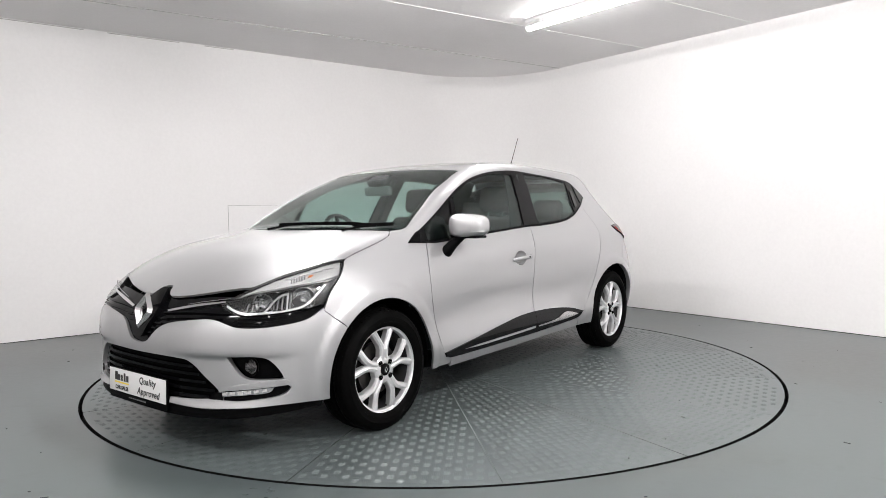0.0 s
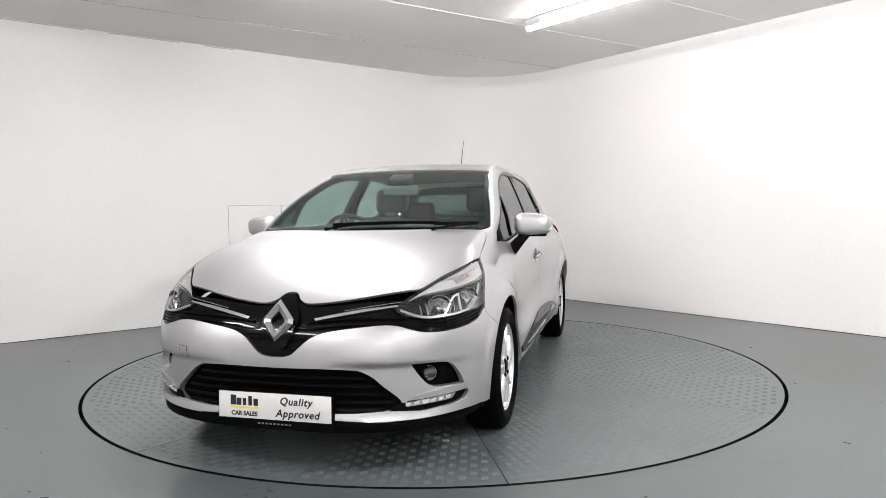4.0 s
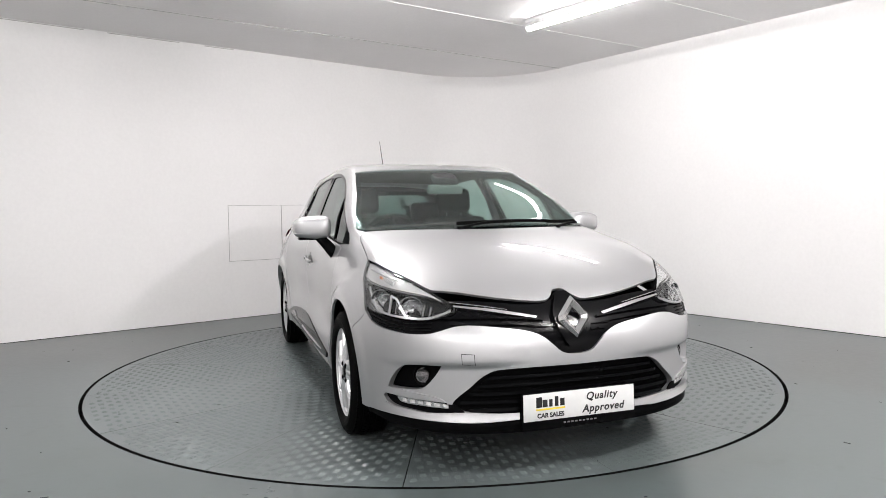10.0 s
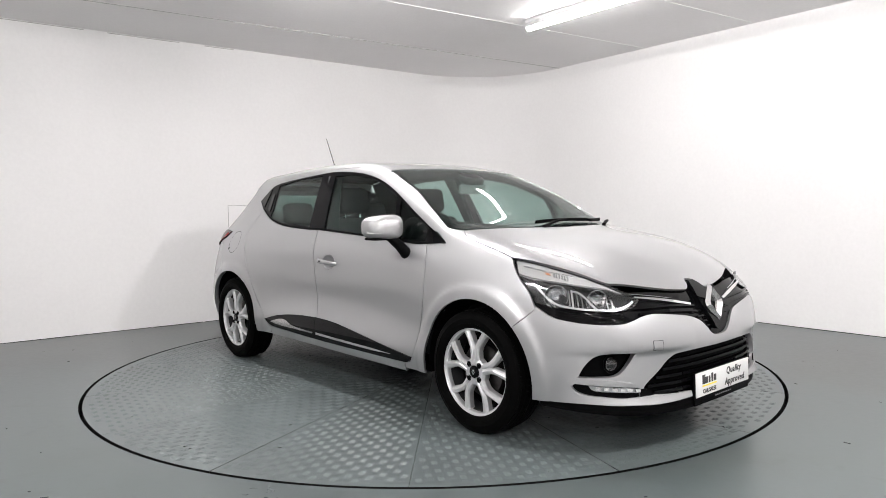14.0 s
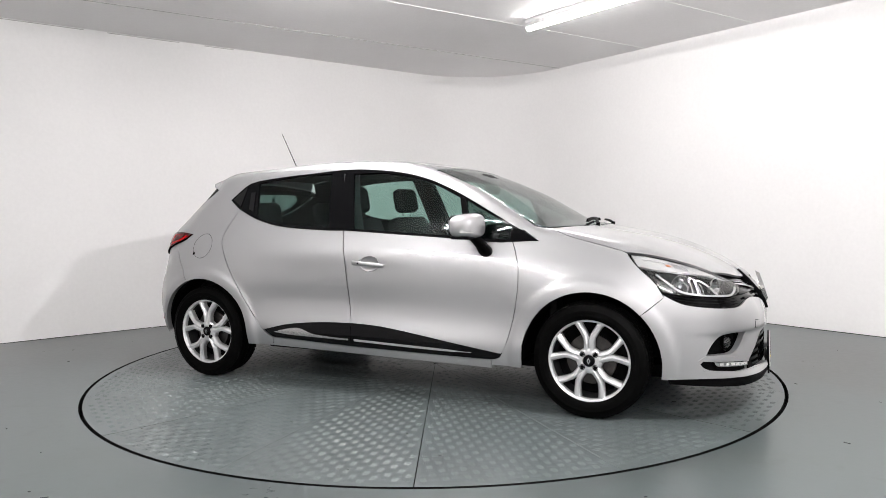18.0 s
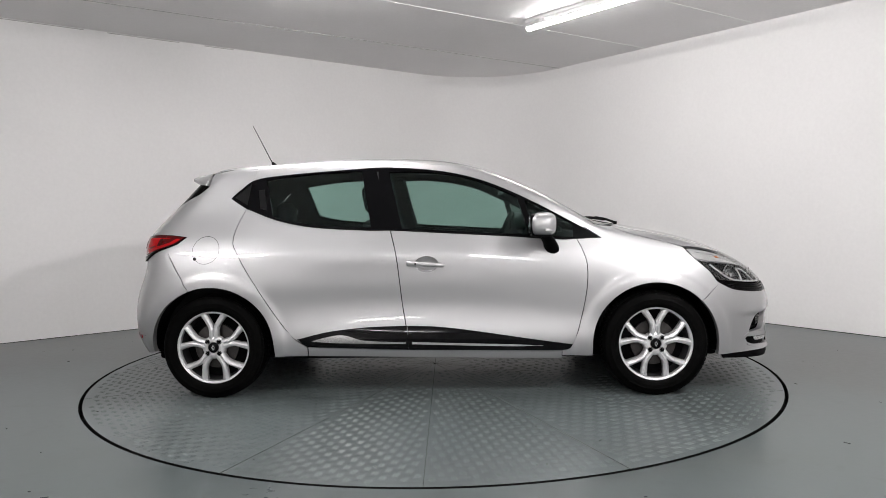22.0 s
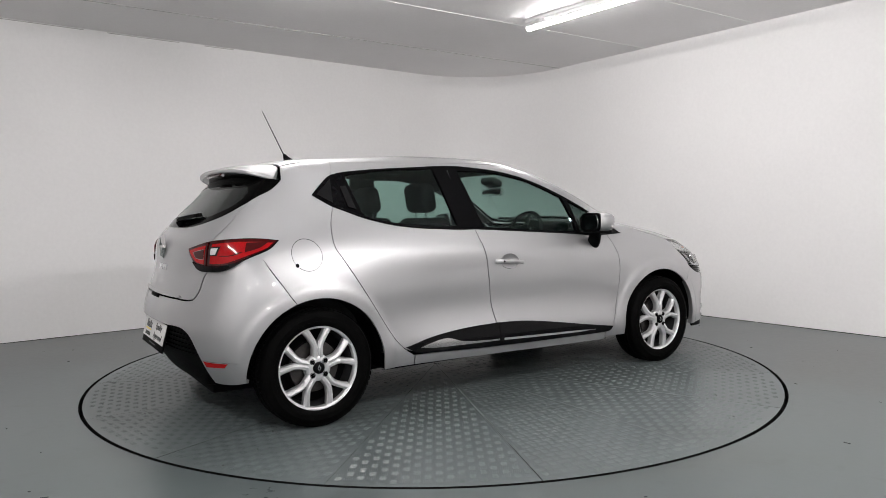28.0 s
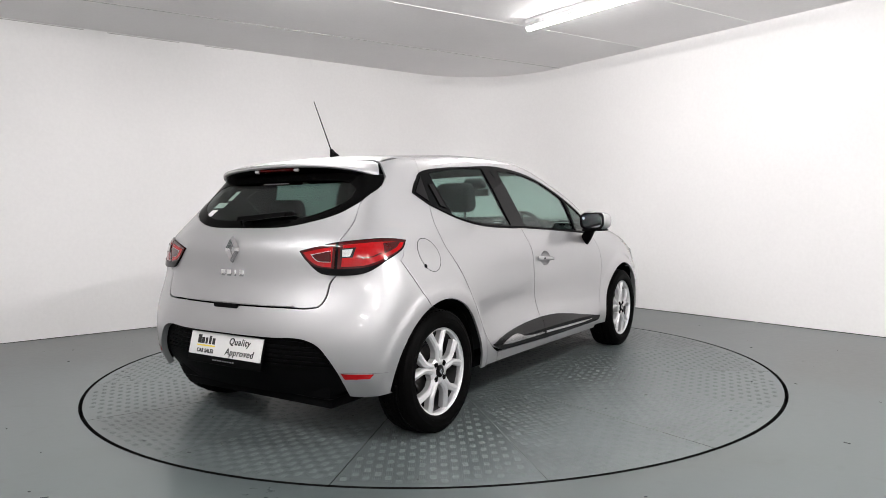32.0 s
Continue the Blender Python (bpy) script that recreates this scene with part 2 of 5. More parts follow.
def box(bm, size, at=(0, 0, 0), turn=(0, 0, 0), bevel=0.0, segments=2):
    """A block with rounded edges, added to bm."""
    made = bmesh.ops.create_cube(bm, size=1)
    vs = made["verts"]
    bmesh.ops.scale(bm, vec=size, verts=vs)
    if bevel:
        es = {e for v in vs for e in v.link_edges}
        got = bmesh.ops.bevel(bm, geom=list(es), offset=bevel, segments=segments, profile=0.5, affect="EDGES", clamp_overlap=True)
        vs = list({v for f in got["faces"] for v in f.verts} | {v for v in vs if v.is_valid})
    bmesh.ops.transform(bm, matrix=pose(*at, *turn), verts=vs)
    return vs


def rod(bm, a, b, r, r2=None, n=12):
    a, b = Vector(a), Vector(b)
    d = b - a
    made = bmesh.ops.create_cone(bm, cap_ends=True, segments=n, radius1=r, radius2=r if r2 is None else r2, depth=d.length)
    m = Matrix.Translation((a + b) / 2) @ d.to_track_quat("Z", "Y").to_matrix().to_4x4()
    bmesh.ops.transform(bm, matrix=m, verts=made["verts"])
    return made["verts"]


def sweep(bm, path, section, closed=False):
    """Rings of the section (u, v) along a path; u lies level, v upright to the path."""
    path = [Vector(p) for p in path]
    rings = []
    for i, p in enumerate(path):
        d = (path[min(i + 1, len(path) - 1)] - path[max(i - 1, 0)]).normalized()
        s = d.cross(Vector((0, 0, 1)))
        s = s.normalized() if s.length > 1e-5 else Vector((0, 1, 0))
        up = s.cross(d)
        sec = section(i / (len(path) - 1)) if callable(section) else section
        rings.append([bm.verts.new(p + s * u + up * v) for u, v in sec])
    for r0, r1 in zip(rings, rings[1:]):
        for j in range(len(r0)):
            k = (j + 1) % len(r0)
            bm.faces.new((r0[j], r0[k], r1[k], r1[j]))
    bm.faces.new(rings[0][::-1]), bm.faces.new(rings[-1])
    return rings


def lathe(bm, profile, n=48, axis_y=True):
    """Turns a profile of (radius, along) round the y axis."""
    rings = []
    for r, h in profile:
        rings.append([bm.verts.new((r * math.cos(2 * math.pi * i / n), h, r * math.sin(2 * math.pi * i / n))) for i in range(n)])
    for r0, r1 in zip(rings, rings[1:]):
        for i in range(n):
            j = (i + 1) % n
            bm.faces.new((r0[i], r1[i], r1[j], r0[j]))
    return rings


DEG = 0.0150


def rounded(pts, step):
    """A closed outline through the points: smooth but for its sharp corners."""
    p = np.array(pts, float)
    n = len(p)
    d = np.roll(p, -1, 0) - p
    d /= np.maximum(np.linalg.norm(d, axis=1), 1e-9)[:, None]
    corner = (d * np.roll(d, 1, 0)).sum(1) < 0.70
    out = []
    for i in range(n):
        j = (i + 1) % n
        a, b = p[i], p[j]
        L = np.linalg.norm(b - a)
        ta = (b - a) if corner[i] else (b - p[i - 1]) * L / max(np.linalg.norm(b - p[i - 1]), 1e-9)
        nx = p[(j + 1) % n]
        tb = (b - a) if corner[j] else (nx - a) * L / max(np.linalg.norm(nx - a), 1e-9)
        k = max(1, int(math.ceil(L / step)))
        for s in np.arange(k) / k:
            out.append((2 * s ** 3 - 3 * s ** 2 + 1) * a + (s ** 3 - 2 * s ** 2 + s) * ta + (-2 * s ** 3 + 3 * s ** 2) * b + (s ** 3 - s ** 2) * tb)
    return np.array(out)


def inside(poly, q):
    x, y = q[:, 0], q[:, 1]
    res = np.zeros(len(q), bool)
    for (x0, y0), (x1, y1) in zip(poly, np.roll(poly, -1, 0)):
        if y0 != y1:
            res ^= ((y0 > y) != (y1 > y)) & (x < (x1 - x0) * (y - y0) / (y1 - y0) + x0)
    return res


def tile(loops, res):
    """Triangles inside the first loop and outside the others, with grid points inside."""
    allp = np.concatenate(loops)
    lo, hi = allp.min(0), allp.max(0)
    gx, gy = np.meshgrid(np.arange(lo[0] + res / 2, hi[0], res), np.arange(lo[1] + res / 2, hi[1], res))
    g = np.stack([gx.ravel(), gy.ravel()], 1)
    keep = inside(loops[0], g)
    for h in loops[1:]:
        keep &= ~inside(h, g)
    g = g[keep]
    if len(g):
        near = np.full(len(g), 9.0)
        for q in allp:
            near = np.minimum(near, ((g - q) ** 2).sum(1))
        g = g[near > (0.45 * res) ** 2]
    v = np.concatenate([allp, g])
    edges, at = [], 0
    for l in loops:
        edges += [(at + i, at + (i + 1) % len(l)) for i in range(len(l))]
        at += len(l)
    vo, _, fo, vmap, _, _ = geometry.delaunay_2d_cdt([Vector(q) for q in v], edges, [], 0, 1e-7)
    vo = np.array([tuple(q) for q in vo])
    f = np.array([tuple(t) for t in fo])
    c = vo[f].mean(1)
    keep = inside(loops[0], c)
    for h in loops[1:]:
        keep &= ~inside(h, c)
    return vo, f[keep]


def flat_scale(chart):
    return np.array([DEG, 1.0]) if chart in ("front", "rear") else np.array([1.0, 1.0])


def to_chart(chart, p):
    p = np.atleast_2d(p)
    if chart == "side":
        return p[:, [0, 2]]
    if chart == "top":
        return p[:, [0, 1]]
    s, x0 = (1, FRONT_AXIS) if chart == "front" else (-1, REAR_AXIS)
    return np.stack([np.degrees(np.arctan2(p[:, 1], (p[:, 0] - x0) * s)), p[:, 2]], 1)


def conv(src, pts, dst):
    """The same points of the skin in another chart; side, front and rear points lie on the car's right, where y and degrees are below zero."""
    return [tuple(q) for q in to_chart(dst, lift(src, pts))]


def skin(name, chart, outline, mat, parent, label="", offset=0.0, thick=0.012, res=0.03, gap=0.0015, holes=(), left=False, back=None, bulge=None):
    """A panel of the body's skin: its outline lies in a chart; it has thickness, a lining and a fine gap round it."""
    sc = flat_scale(chart)
    loops = [rounded(np.array(o, float) * sc, res * 0.6) for o in (outline, *holes)]
    v, f = tile(loops, res)
    p = lift(chart, v / sc)
    nrm = grad(p)
    tri = p[f]
    flip = (np.cross(tri[:, 1] - tri[:, 0], tri[:, 2] - tri[:, 0]) * nrm[f].mean(1)).sum(1) < 0
    f[flip] = f[flip][:, ::-1]
    edges = {}
    for t in f:
        for a, b in ((t[0], t[1]), (t[1], t[2]), (t[2], t[0])):
            edges[(a, b)] = 1
    rim = [(a, b) for a, b in edges if (b, a) not in edges]
    shift = np.zeros_like(p)
    for a, b in rim:
        inw = np.cross(nrm[a] + nrm[b], p[b] - p[a])
        inw /= max(np.linalg.norm(inw), 1e-9)
        shift[a] += inw
        shift[b] += inw
    ln = np.linalg.norm(shift, axis=1)
    shift[ln > 0] /= ln[ln > 0][:, None]
    off = offset if bulge is None else offset + bulge(p)
    out = p + shift * gap + nrm * (off if np.isscalar(off) else off[:, None])
    inn = out - nrm * thick
    n = len(p)
    rv = sorted({i for e in rim for i in e})
    ri = {q: i for i, q in enumerate(rv)}
    m = len(rv)
    verts = np.concatenate([out, inn, out[rv], inn[rv]])
    faces = [tuple(t) for t in f] + [tuple(t[::-1] + n) for t in f]
    slots = [0] * len(f) + [1] * len(f)
    for a, b in rim:
        faces.append((2 * n + ri[b], 2 * n + ri[a], 2 * n + m + ri[a], 2 * n + m + ri[b]))
        slots.append(0)
    normals = np.concatenate([nrm, -nrm, np.zeros((2 * m, 3))])
    if bulge is not None:
        normals = None
    if left:
        verts = verts * (1, -1, 1)
        faces = [t[::-1] for t in faces]
        normals = None if normals is None else normals * (1, -1, 1)
    me = mesh_from(name, verts, faces, [mat, back or LINING], slots, True, normals)
    return part_mesh(name, me, parent, label)


def both(name, *args, **kw):
    """The same panel on the right and on the left of the car."""
    return [skin(name, *args, **kw), skin(name, *args, left=True, **kw)]


def whole(half):
    """A full outline from the half on the car's right; first and last point lie on the middle line (degrees 0)."""
    return list(half) + [(-a, b) for a, b in half[::-1] if abs(a) > 1e-6]


def whole_top(half):
    return list(half) + [(a, -b) for a, b in half[::-1] if abs(b) > 1e-6]


def arc(cx, cz, r, a0, a1, n=14):
    return [(cx + r * math.cos(radians(a)), cz + r * math.sin(radians(a))) for a in np.linspace(a0, a1, n)]


def letters(name, text, size, mat, parent, m, label="", bold=0.0, slant=0.0, spread=1.0):
    cu = bpy.data.curves.new(name, "FONT")
    cu.body, cu.size, cu.extrude, cu.align_x, cu.align_y, cu.offset = text, size, 0.0006, "CENTER", "CENTER", bold
    cu.shear, cu.space_character = slant, spread
    ob = bpy.data.objects.new(name, cu)
    scene.collection.objects.link(ob)
    me = bpy.data.meshes.new_from_object(ob.evaluated_get(bpy.context.evaluated_depsgraph_get()))
    bpy.data.objects.remove(ob)
    me.materials.clear()
    me.materials.append(mat)
    me.transform(m)
    return part_mesh(name, me, parent, label)


# ---- the room: two white walls at right angles with a rounded corner, a low boarded ceiling ----
CORNER = Vector((0.805, 4.51, 0))
ALONG = Vector((-0.798, -0.602, 0)).normalized()      # along the panelled wall, away from the corner
OUT = Vector((0.602, -0.798, 0)).normalized()          # along the other wall, away from the corner
HEIGHT, LONG, WIDE, THICK, RADIUS = 2.79, 10.4, 11.2, 0.2, 1.15


def room(u, v, z=0.0):
    p = CORNER + ALONG * u + OUT * v
    return Vector((p.x, p.y, z))


def wall_from(name, line, label, mat=None):
    """A wall of even thickness along a line of (u, v, nu, nv): places and outward normals in the room's plan."""
    verts, faces = [], []
    for u, v, nu, nv in line:
        for d in (0, THICK):
            for z in (-0.02, HEIGHT + 0.02):
                verts.append(room(u + nu * d, v + nv * d, z))
    for i in range(len(line) - 1):
        a, b = 4 * i, 4 * i + 4
        faces += [(a, b, b + 1, a + 1), (b + 2, a + 2, a + 3, b + 3), (a + 1, b + 1, b + 3, a + 3), (b, a, a + 2, b + 2)]
    e = 4 * (len(line) - 1)
    faces += [(0, 1, 3, 2), (e + 2, e + 3, e + 1, e)]
    me = mesh_from(name, verts, faces, [mat or WALL], smooth=True)
    me.set_sharp_from_angle(angle=radians(40))
    return tagged(new(name, me), label, kind="structure")


bend = [(RADIUS - RADIUS * math.sin(a), RADIUS - RADIUS * math.cos(a), -math.sin(a), -math.cos(a)) for a in np.linspace(0, math.pi / 2, 25)]
wall_from("wall_1", [(LONG, 0, 0, -1), (LONG * 0.5, 0, 0, -1)] + bend + [(0, WIDE * 0.5, -1, 0), (0, WIDE, -1, 0)], "white painted walls with a rounded corner")
# two unseen walls, added to close the room and bounce light back
wall_from("wall_2", [(LONG, WIDE + THICK, 1, 0), (LONG, -THICK, 1, 0)], "unseen off-white wall added to close the room", BACK_WALL)
wall_from("wall_3", [(-THICK, WIDE, 0, 1), (LONG, WIDE, 0, 1)], "unseen off-white wall added to close the room", BACK_WALL)

# ceiling with board joints in its one mesh
bm = bmesh.new()
c = room(LONG / 2, WIDE / 2, HEIGHT + 0.03)
turn_room = math.degrees(math.atan2(OUT.y, OUT.x))
box(bm, (WIDE + 0.5, LONG + 0.5, 0.06), tuple(c), (0, 0, turn_room))
tagged(part("ceiling", bm, CEILING, None), "low white boarded ceiling with fine joints", kind="structure")


def strip(name, a, b, w, h, mat, label, under=True):
    bm = bmesh.new()
    a, b = Vector(a), Vector(b)
    d = b - a
    box(bm, (d.length, w, h), tuple((a + b) / 2), (0, 0, math.degrees(math.atan2(d.y, d.x))))
    return tagged(part(name, bm, mat, None), label, kind="structure")


# joint beads run at right angles to the far wall's line
JOIN = Vector((0.832, 0.555, 0)).normalized()
for k, (px, py, reach, mat, w) in enumerate(((2.299, 2.554, 5.2, BEAD, 0.012), (1.548, 3.535, 5.6, SEAM, 0.006), (2.969, 1.56, 5.0, BEAD, 0.016), (3.64, .60, 5.0, BEAD, 0.014), (4.3, -.36, 5.0, BEAD, 0.014))):
    e = Vector((px, py, HEIGHT - 0.0015))
    strip("trim", e - JOIN * reach, e, w, 0.006, mat, "narrow joint bead on the ceiling boards")

# filler line under the ceiling along the panelled wall
for u0, u1 in ((6.2, 4.95), (4.75, 4.1), (3.85, 3.55)):
    strip("trim", room(u0, 0.002, HEIGHT - 0.008), room(u1, 0.002, HEIGHT - 0.012), 0.008, 0.006, SEAM, "cracked filler line where wall meets ceiling")

# flush access panels in the wall
ACCESS_U = (CORNER - Vector((-2.135, 2.33, 0))).length
panel_ob = tagged(new("access_panel"), "flush white access panels in the wall", "panel", kind="structure")
for u, w, z0, z1 in ((ACCESS_U, 0.585, 0.60, 1.18), (ACCESS_U - 0.59, 0.62, 0.60, 1.18)):
    bm = bmesh.new()
    box(bm, (w - 0.006, 0.012, z1 - z0 - 0.006), tuple(room(u - w / 2, 0.002, (z0 + z1) / 2)), (0, 0, math.degrees(math.atan2(ALONG.y, ALONG.x))), 0.001, 1)
    part("panel", bm, WALL, panel_ob)
    bm = bmesh.new()
    box(bm, (w + 0.004, 0.008, z1 - z0 + 0.004), tuple(room(u - w / 2, 0.001, (z0 + z1) / 2)), (0, 0, math.degrees(math.atan2(ALONG.y, ALONG.x))))
    part("frame_joint", bm, SEAM, panel_ob)
strip("trim", room(ACCESS_U - 0.01, 0.002, 0.0), room(ACCESS_U - 0.01, 0.002, 0.0) + Vector((0.002, 0.001, 0)), 0.003, 1.19, BEAD, "fine upright board joint below the access panel")

# floor: one sheet with the turntable's round pit
TABLE_R = 2.262
ring = [(math.cos(a) * (TABLE_R + 0.006), math.sin(a) * (TABLE_R + 0.006)) for a in np.linspace(0, 2 * math.pi, 181)[:-1]]
corners = [room(-0.3, -0.3), room(LONG + 0.3, -0.3), room(LONG + 0.3, WIDE + 0.3), room(-0.3, WIDE + 0.3)]
fv, ff = tile([rounded([(q.x, q.y) for q in corners], 1.0), np.array(ring)], 1.0)
nf = len(fv)
fverts = [(x, y, 0.0) for x, y in fv]
ffaces = []
for t in ff:
    (ax, ay), (bx, by), (cx, cy) = fv[t[0]], fv[t[1]], fv[t[2]]
    ffaces.append(tuple(t) if (bx - ax) * (cy - ay) - (by - ay) * (cx - ax) > 0 else tuple(t[::-1]))
base = len(fverts)
fverts += [(x, y, z) for z in (0.0, -0.10) for x, y in ring]
ffaces += [(base + i, base + (i + 1) % 180, base + 180 + (i + 1) % 180, base + 180 + i) for i in range(180)]
ground = tagged(new("floor", mesh_from("floor", fverts, ffaces, [FLOOR, GROOVE], [0] * (len(ffaces) - 180) + [1] * 180, smooth=False)), "grey-green painted concrete floor", kind="structure")
bm = bmesh.new()
rings = [[bm.verts.new((r * math.cos(a), r * math.sin(a), -0.07)) for a in np.linspace(0, 2 * math.pi, 91)[:-1]] for r in (TABLE_R - 0.3, TABLE_R + 0.02)]
for i in range(90):
    bm.faces.new((rings[0][i], rings[1][i], rings[1][(i + 1) % 90], rings[0][(i + 1) % 90]))
tagged(part("pit", bm, GROOVE, None), "dark gap round the turntable, its shade painted black", kind="structure")

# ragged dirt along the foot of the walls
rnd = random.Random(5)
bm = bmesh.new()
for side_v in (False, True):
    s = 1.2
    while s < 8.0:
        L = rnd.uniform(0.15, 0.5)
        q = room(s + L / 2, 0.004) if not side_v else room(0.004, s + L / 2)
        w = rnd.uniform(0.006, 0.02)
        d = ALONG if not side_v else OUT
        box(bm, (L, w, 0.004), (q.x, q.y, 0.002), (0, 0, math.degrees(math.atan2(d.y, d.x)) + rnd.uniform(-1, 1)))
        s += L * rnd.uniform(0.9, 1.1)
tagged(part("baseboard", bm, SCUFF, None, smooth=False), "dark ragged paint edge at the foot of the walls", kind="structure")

# marks and grit on the floor
bm = bmesh.new()
for _ in range(70):
    u, v = rnd.uniform(0.3, 6.5), rnd.uniform(0.3, 7.0)
    q = room(u, v)
    if math.hypot(q.x, q.y) < TABLE_R + 0.05:
        continue
    L, w = rnd.choice((0.006, 0.008, 0.012, 0.015, 0.03)), rnd.uniform(0.003, 0.006)
    box(bm, (L, w, 0.002), (q.x, q.y, 0.001), (0, 0, rnd.uniform(0, 180)))
tagged(part("floor_marks", bm, SCUFF, None, smooth=False), "small dark scuffs and grit on the floor", "dirt", kind="stuff")


# ---- ceiling tube lamps ----
def tube_lamp(at, yaw, label, glow):
    lamp = tagged(new("ceiling_lamp"), label, "lamp", group="ceiling tube lamps")
    L = 1.5
    bm = bmesh.new()
    box(bm, (L + 0.06, 0.03, 0.03), (0, 0, -0.0175), bevel=0.006)
    part("housing", bm, FITTING, lamp)
    for s in (-1, 1):
        bm = bmesh.new()
        box(bm, (0.03, 0.05, 0.055), (s * (L / 2 - 0.16), 0, -0.05), bevel=0.006)
        part("clip", bm, FITTING, lamp)
        bm = bmesh.new()
        rod(bm, (s * L / 2, 0, -0.085), (s * (L / 2 + 0.025), 0, -0.085), 0.024, 0.02, 20)
        part("end_cap", bm, FITTING, lamp)
    bm = bmesh.new()
    half = [[bm.verts.new((x, 0.024 * math.cos(a), -0.085 - 0.024 * math.sin(a))) for a in np.linspace(-0.15, math.pi + 0.15, 17)] for x in (-L / 2, L / 2)]
    for i in range(16):
        bm.faces.new((half[0][i], half[1][i], half[1][i + 1], half[0][i + 1]))
    bmesh.ops.recalc_face_normals(bm, faces=bm.faces)
    part("tube", bm, glow, lamp, "glowing white tube")
    bm = bmesh.new()
    box(bm, (L, 0.046, 0.02), (0, 0, -0.072), bevel=0.004)
    part("spine", bm, FITTING, lamp, "white spine above the tube")
    lamp.matrix_basis = pose(*at, 0, 0, yaw)
    return lamp


LAMP_YAW = math.degrees(math.atan2(0.522 - 1.364, 1.527 - 0.876))
tube_lamp((0.876 + 0.46, 1.364 - 0.595, HEIGHT), LAMP_YAW, "white ceiling batten lamp with a glowing tube", TUBE_DIM)
# unseen tubes, added to brighten the walls and the car evenly
first = tube_lamp(room(*FILL_LAMPS[0], HEIGHT), LAMP_YAW, "unseen ceiling batten lamp added as fill, with a bright tube", TUBE)
for u, v in FILL_LAMPS[1:]:
    copy_thing(first, pose(*room(u, v, HEIGHT), 0, 0, LAMP_YAW))


# compact bright lamp that casts the crisp shadows on the panelled wall
globe_lamp = tagged(new("globe_lamp"), "compact ceiling lamp with a bright round globe", "lamp")
bm = bmesh.new()
lathe(bm, [(.001, 0), (.075, 0), (.075, .030), (.060, .050), (.001, .050)], 28)
bmesh.ops.transform(bm, matrix=pose(0, 0, 0, -90), verts=bm.verts)
part("base", bm, FITTING, globe_lamp, "white round lamp base")
bm = bmesh.new()
bmesh.ops.create_uvsphere(bm, u_segments=24, v_segments=12, radius=.090)
bmesh.ops.translate(bm, vec=(0, 0, -.130), verts=bm.verts)
part("globe", bm, GLOBE, globe_lamp, "glowing white globe")
globe_lamp.matrix_basis = pose(2.25, -2.92, HEIGHT)


# ---- the turntable: sixteen wedge plates of five-bar tread plate ----
table = tagged(new("turntable"), "round flush turntable of painted grey tread plate", "turntable")
WEDGE = radians(22.5)


def wedge_mesh(low, high):
    """One plate; its two joints are as wide as told, its sides painted black for the gap's shade."""
    ang = np.linspace(-WEDGE / 2, WEDGE / 2, 13)
    outer = [(2.2475 * math.cos(a), 2.2475 * math.sin(a)) for a in ang]
    outer[0] = (outer[0][0], outer[0][1] + low)
    outer[-1] = (outer[-1][0], outer[-1][1] - high)
    loop = [(0.006, 0.0)] + outer
    k = len(loop)
    verts = [(x, y, 0.0) for x, y in loop] + [(x, y, -0.05) for x, y in loop]
    faces = [tuple(range(k))] + [(i + k, (i + 1) % k + k, (i + 1) % k, i) for i in range(k)]
    return mesh_from("plate", verts, faces, [DISC, GROOVE], [0] + [1] * k, smooth=False)


def tread_mesh():
    """Groups of five raised bars, turned about from one group to the next."""
    cell, pts = 0.046, []
    for i in range(0, 48):
        for j in range(-11, 11):
            x, y = 0.12 + i * cell, (j + 0.5) * cell
            if math.hypot(x, y) > 2.20 or abs(y) > x * math.tan(WEDGE / 2) - 0.022:
                continue
            a = radians(90 if (i + j) % 2 else 0)
            for b in range(-2, 3):
                pts.append((x - math.sin(a) * b * 0.0084, y + math.cos(a) * b * 0.0084, a, 0.0190 - 0.0016 * abs(b)))
    p = np.array(pts)
    x, y, a, h = p.T
    c, s = np.cos(a), np.sin(a)
    vs = []
    for fx, ly, z in ((-1, 0, -.0002), (0, -.0025, -.0002), (1, 0, -.0002), (0, .0025, -.0002), (-.55, 0, .0008), (.55, 0, .0008)):
        vs.append(np.stack([x + c * fx * h - s * ly, y + s * fx * h + c * ly, np.full_like(x, z)], 1))
    verts = np.stack(vs, 1).reshape(-1, 3)
    b = np.arange(len(p))[:, None, None] * 6
    faces = (b + np.array([(0, 1, 4), (1, 5, 4), (1, 2, 5), (2, 3, 5), (3, 4, 5), (3, 0, 4)])[None]).reshape(-1, 3)
    return mesh_from("tread", verts.tolist(), faces.tolist(), [DISC], smooth=False)


plate_mes, tread_me = (wedge_mesh(0.0022, 0.0008), wedge_mesh(0.0008, 0.0022)), tread_mesh()
for k in range(16):
    ob = part_mesh("plate", plate_mes[(k + 1) % 2], table)
    ob.rotation_euler = (0, 0, WEDGE * (k + 0.5) + radians(1))
    bars = part_mesh("tread", tread_me, ob, "raised five-bar tread")
    tagged(bars, kind="stuff")
rnd = random.Random(9)
bm = bmesh.new()
for _ in range(70):
    a, r = rnd.uniform(0, 6.283), 2.2 * math.sqrt(rnd.uniform(0.05, 1))
    box(bm, (rnd.choice((0.006, 0.01, 0.018)), rnd.uniform(0.003, 0.007), 0.003), (r * math.cos(a), r * math.sin(a), 0.0015), (0, 0, rnd.uniform(0, 180)))
tagged(part("grit", bm, SCUFF, table, "small dark specks of grit", smooth=False), kind="stuff")


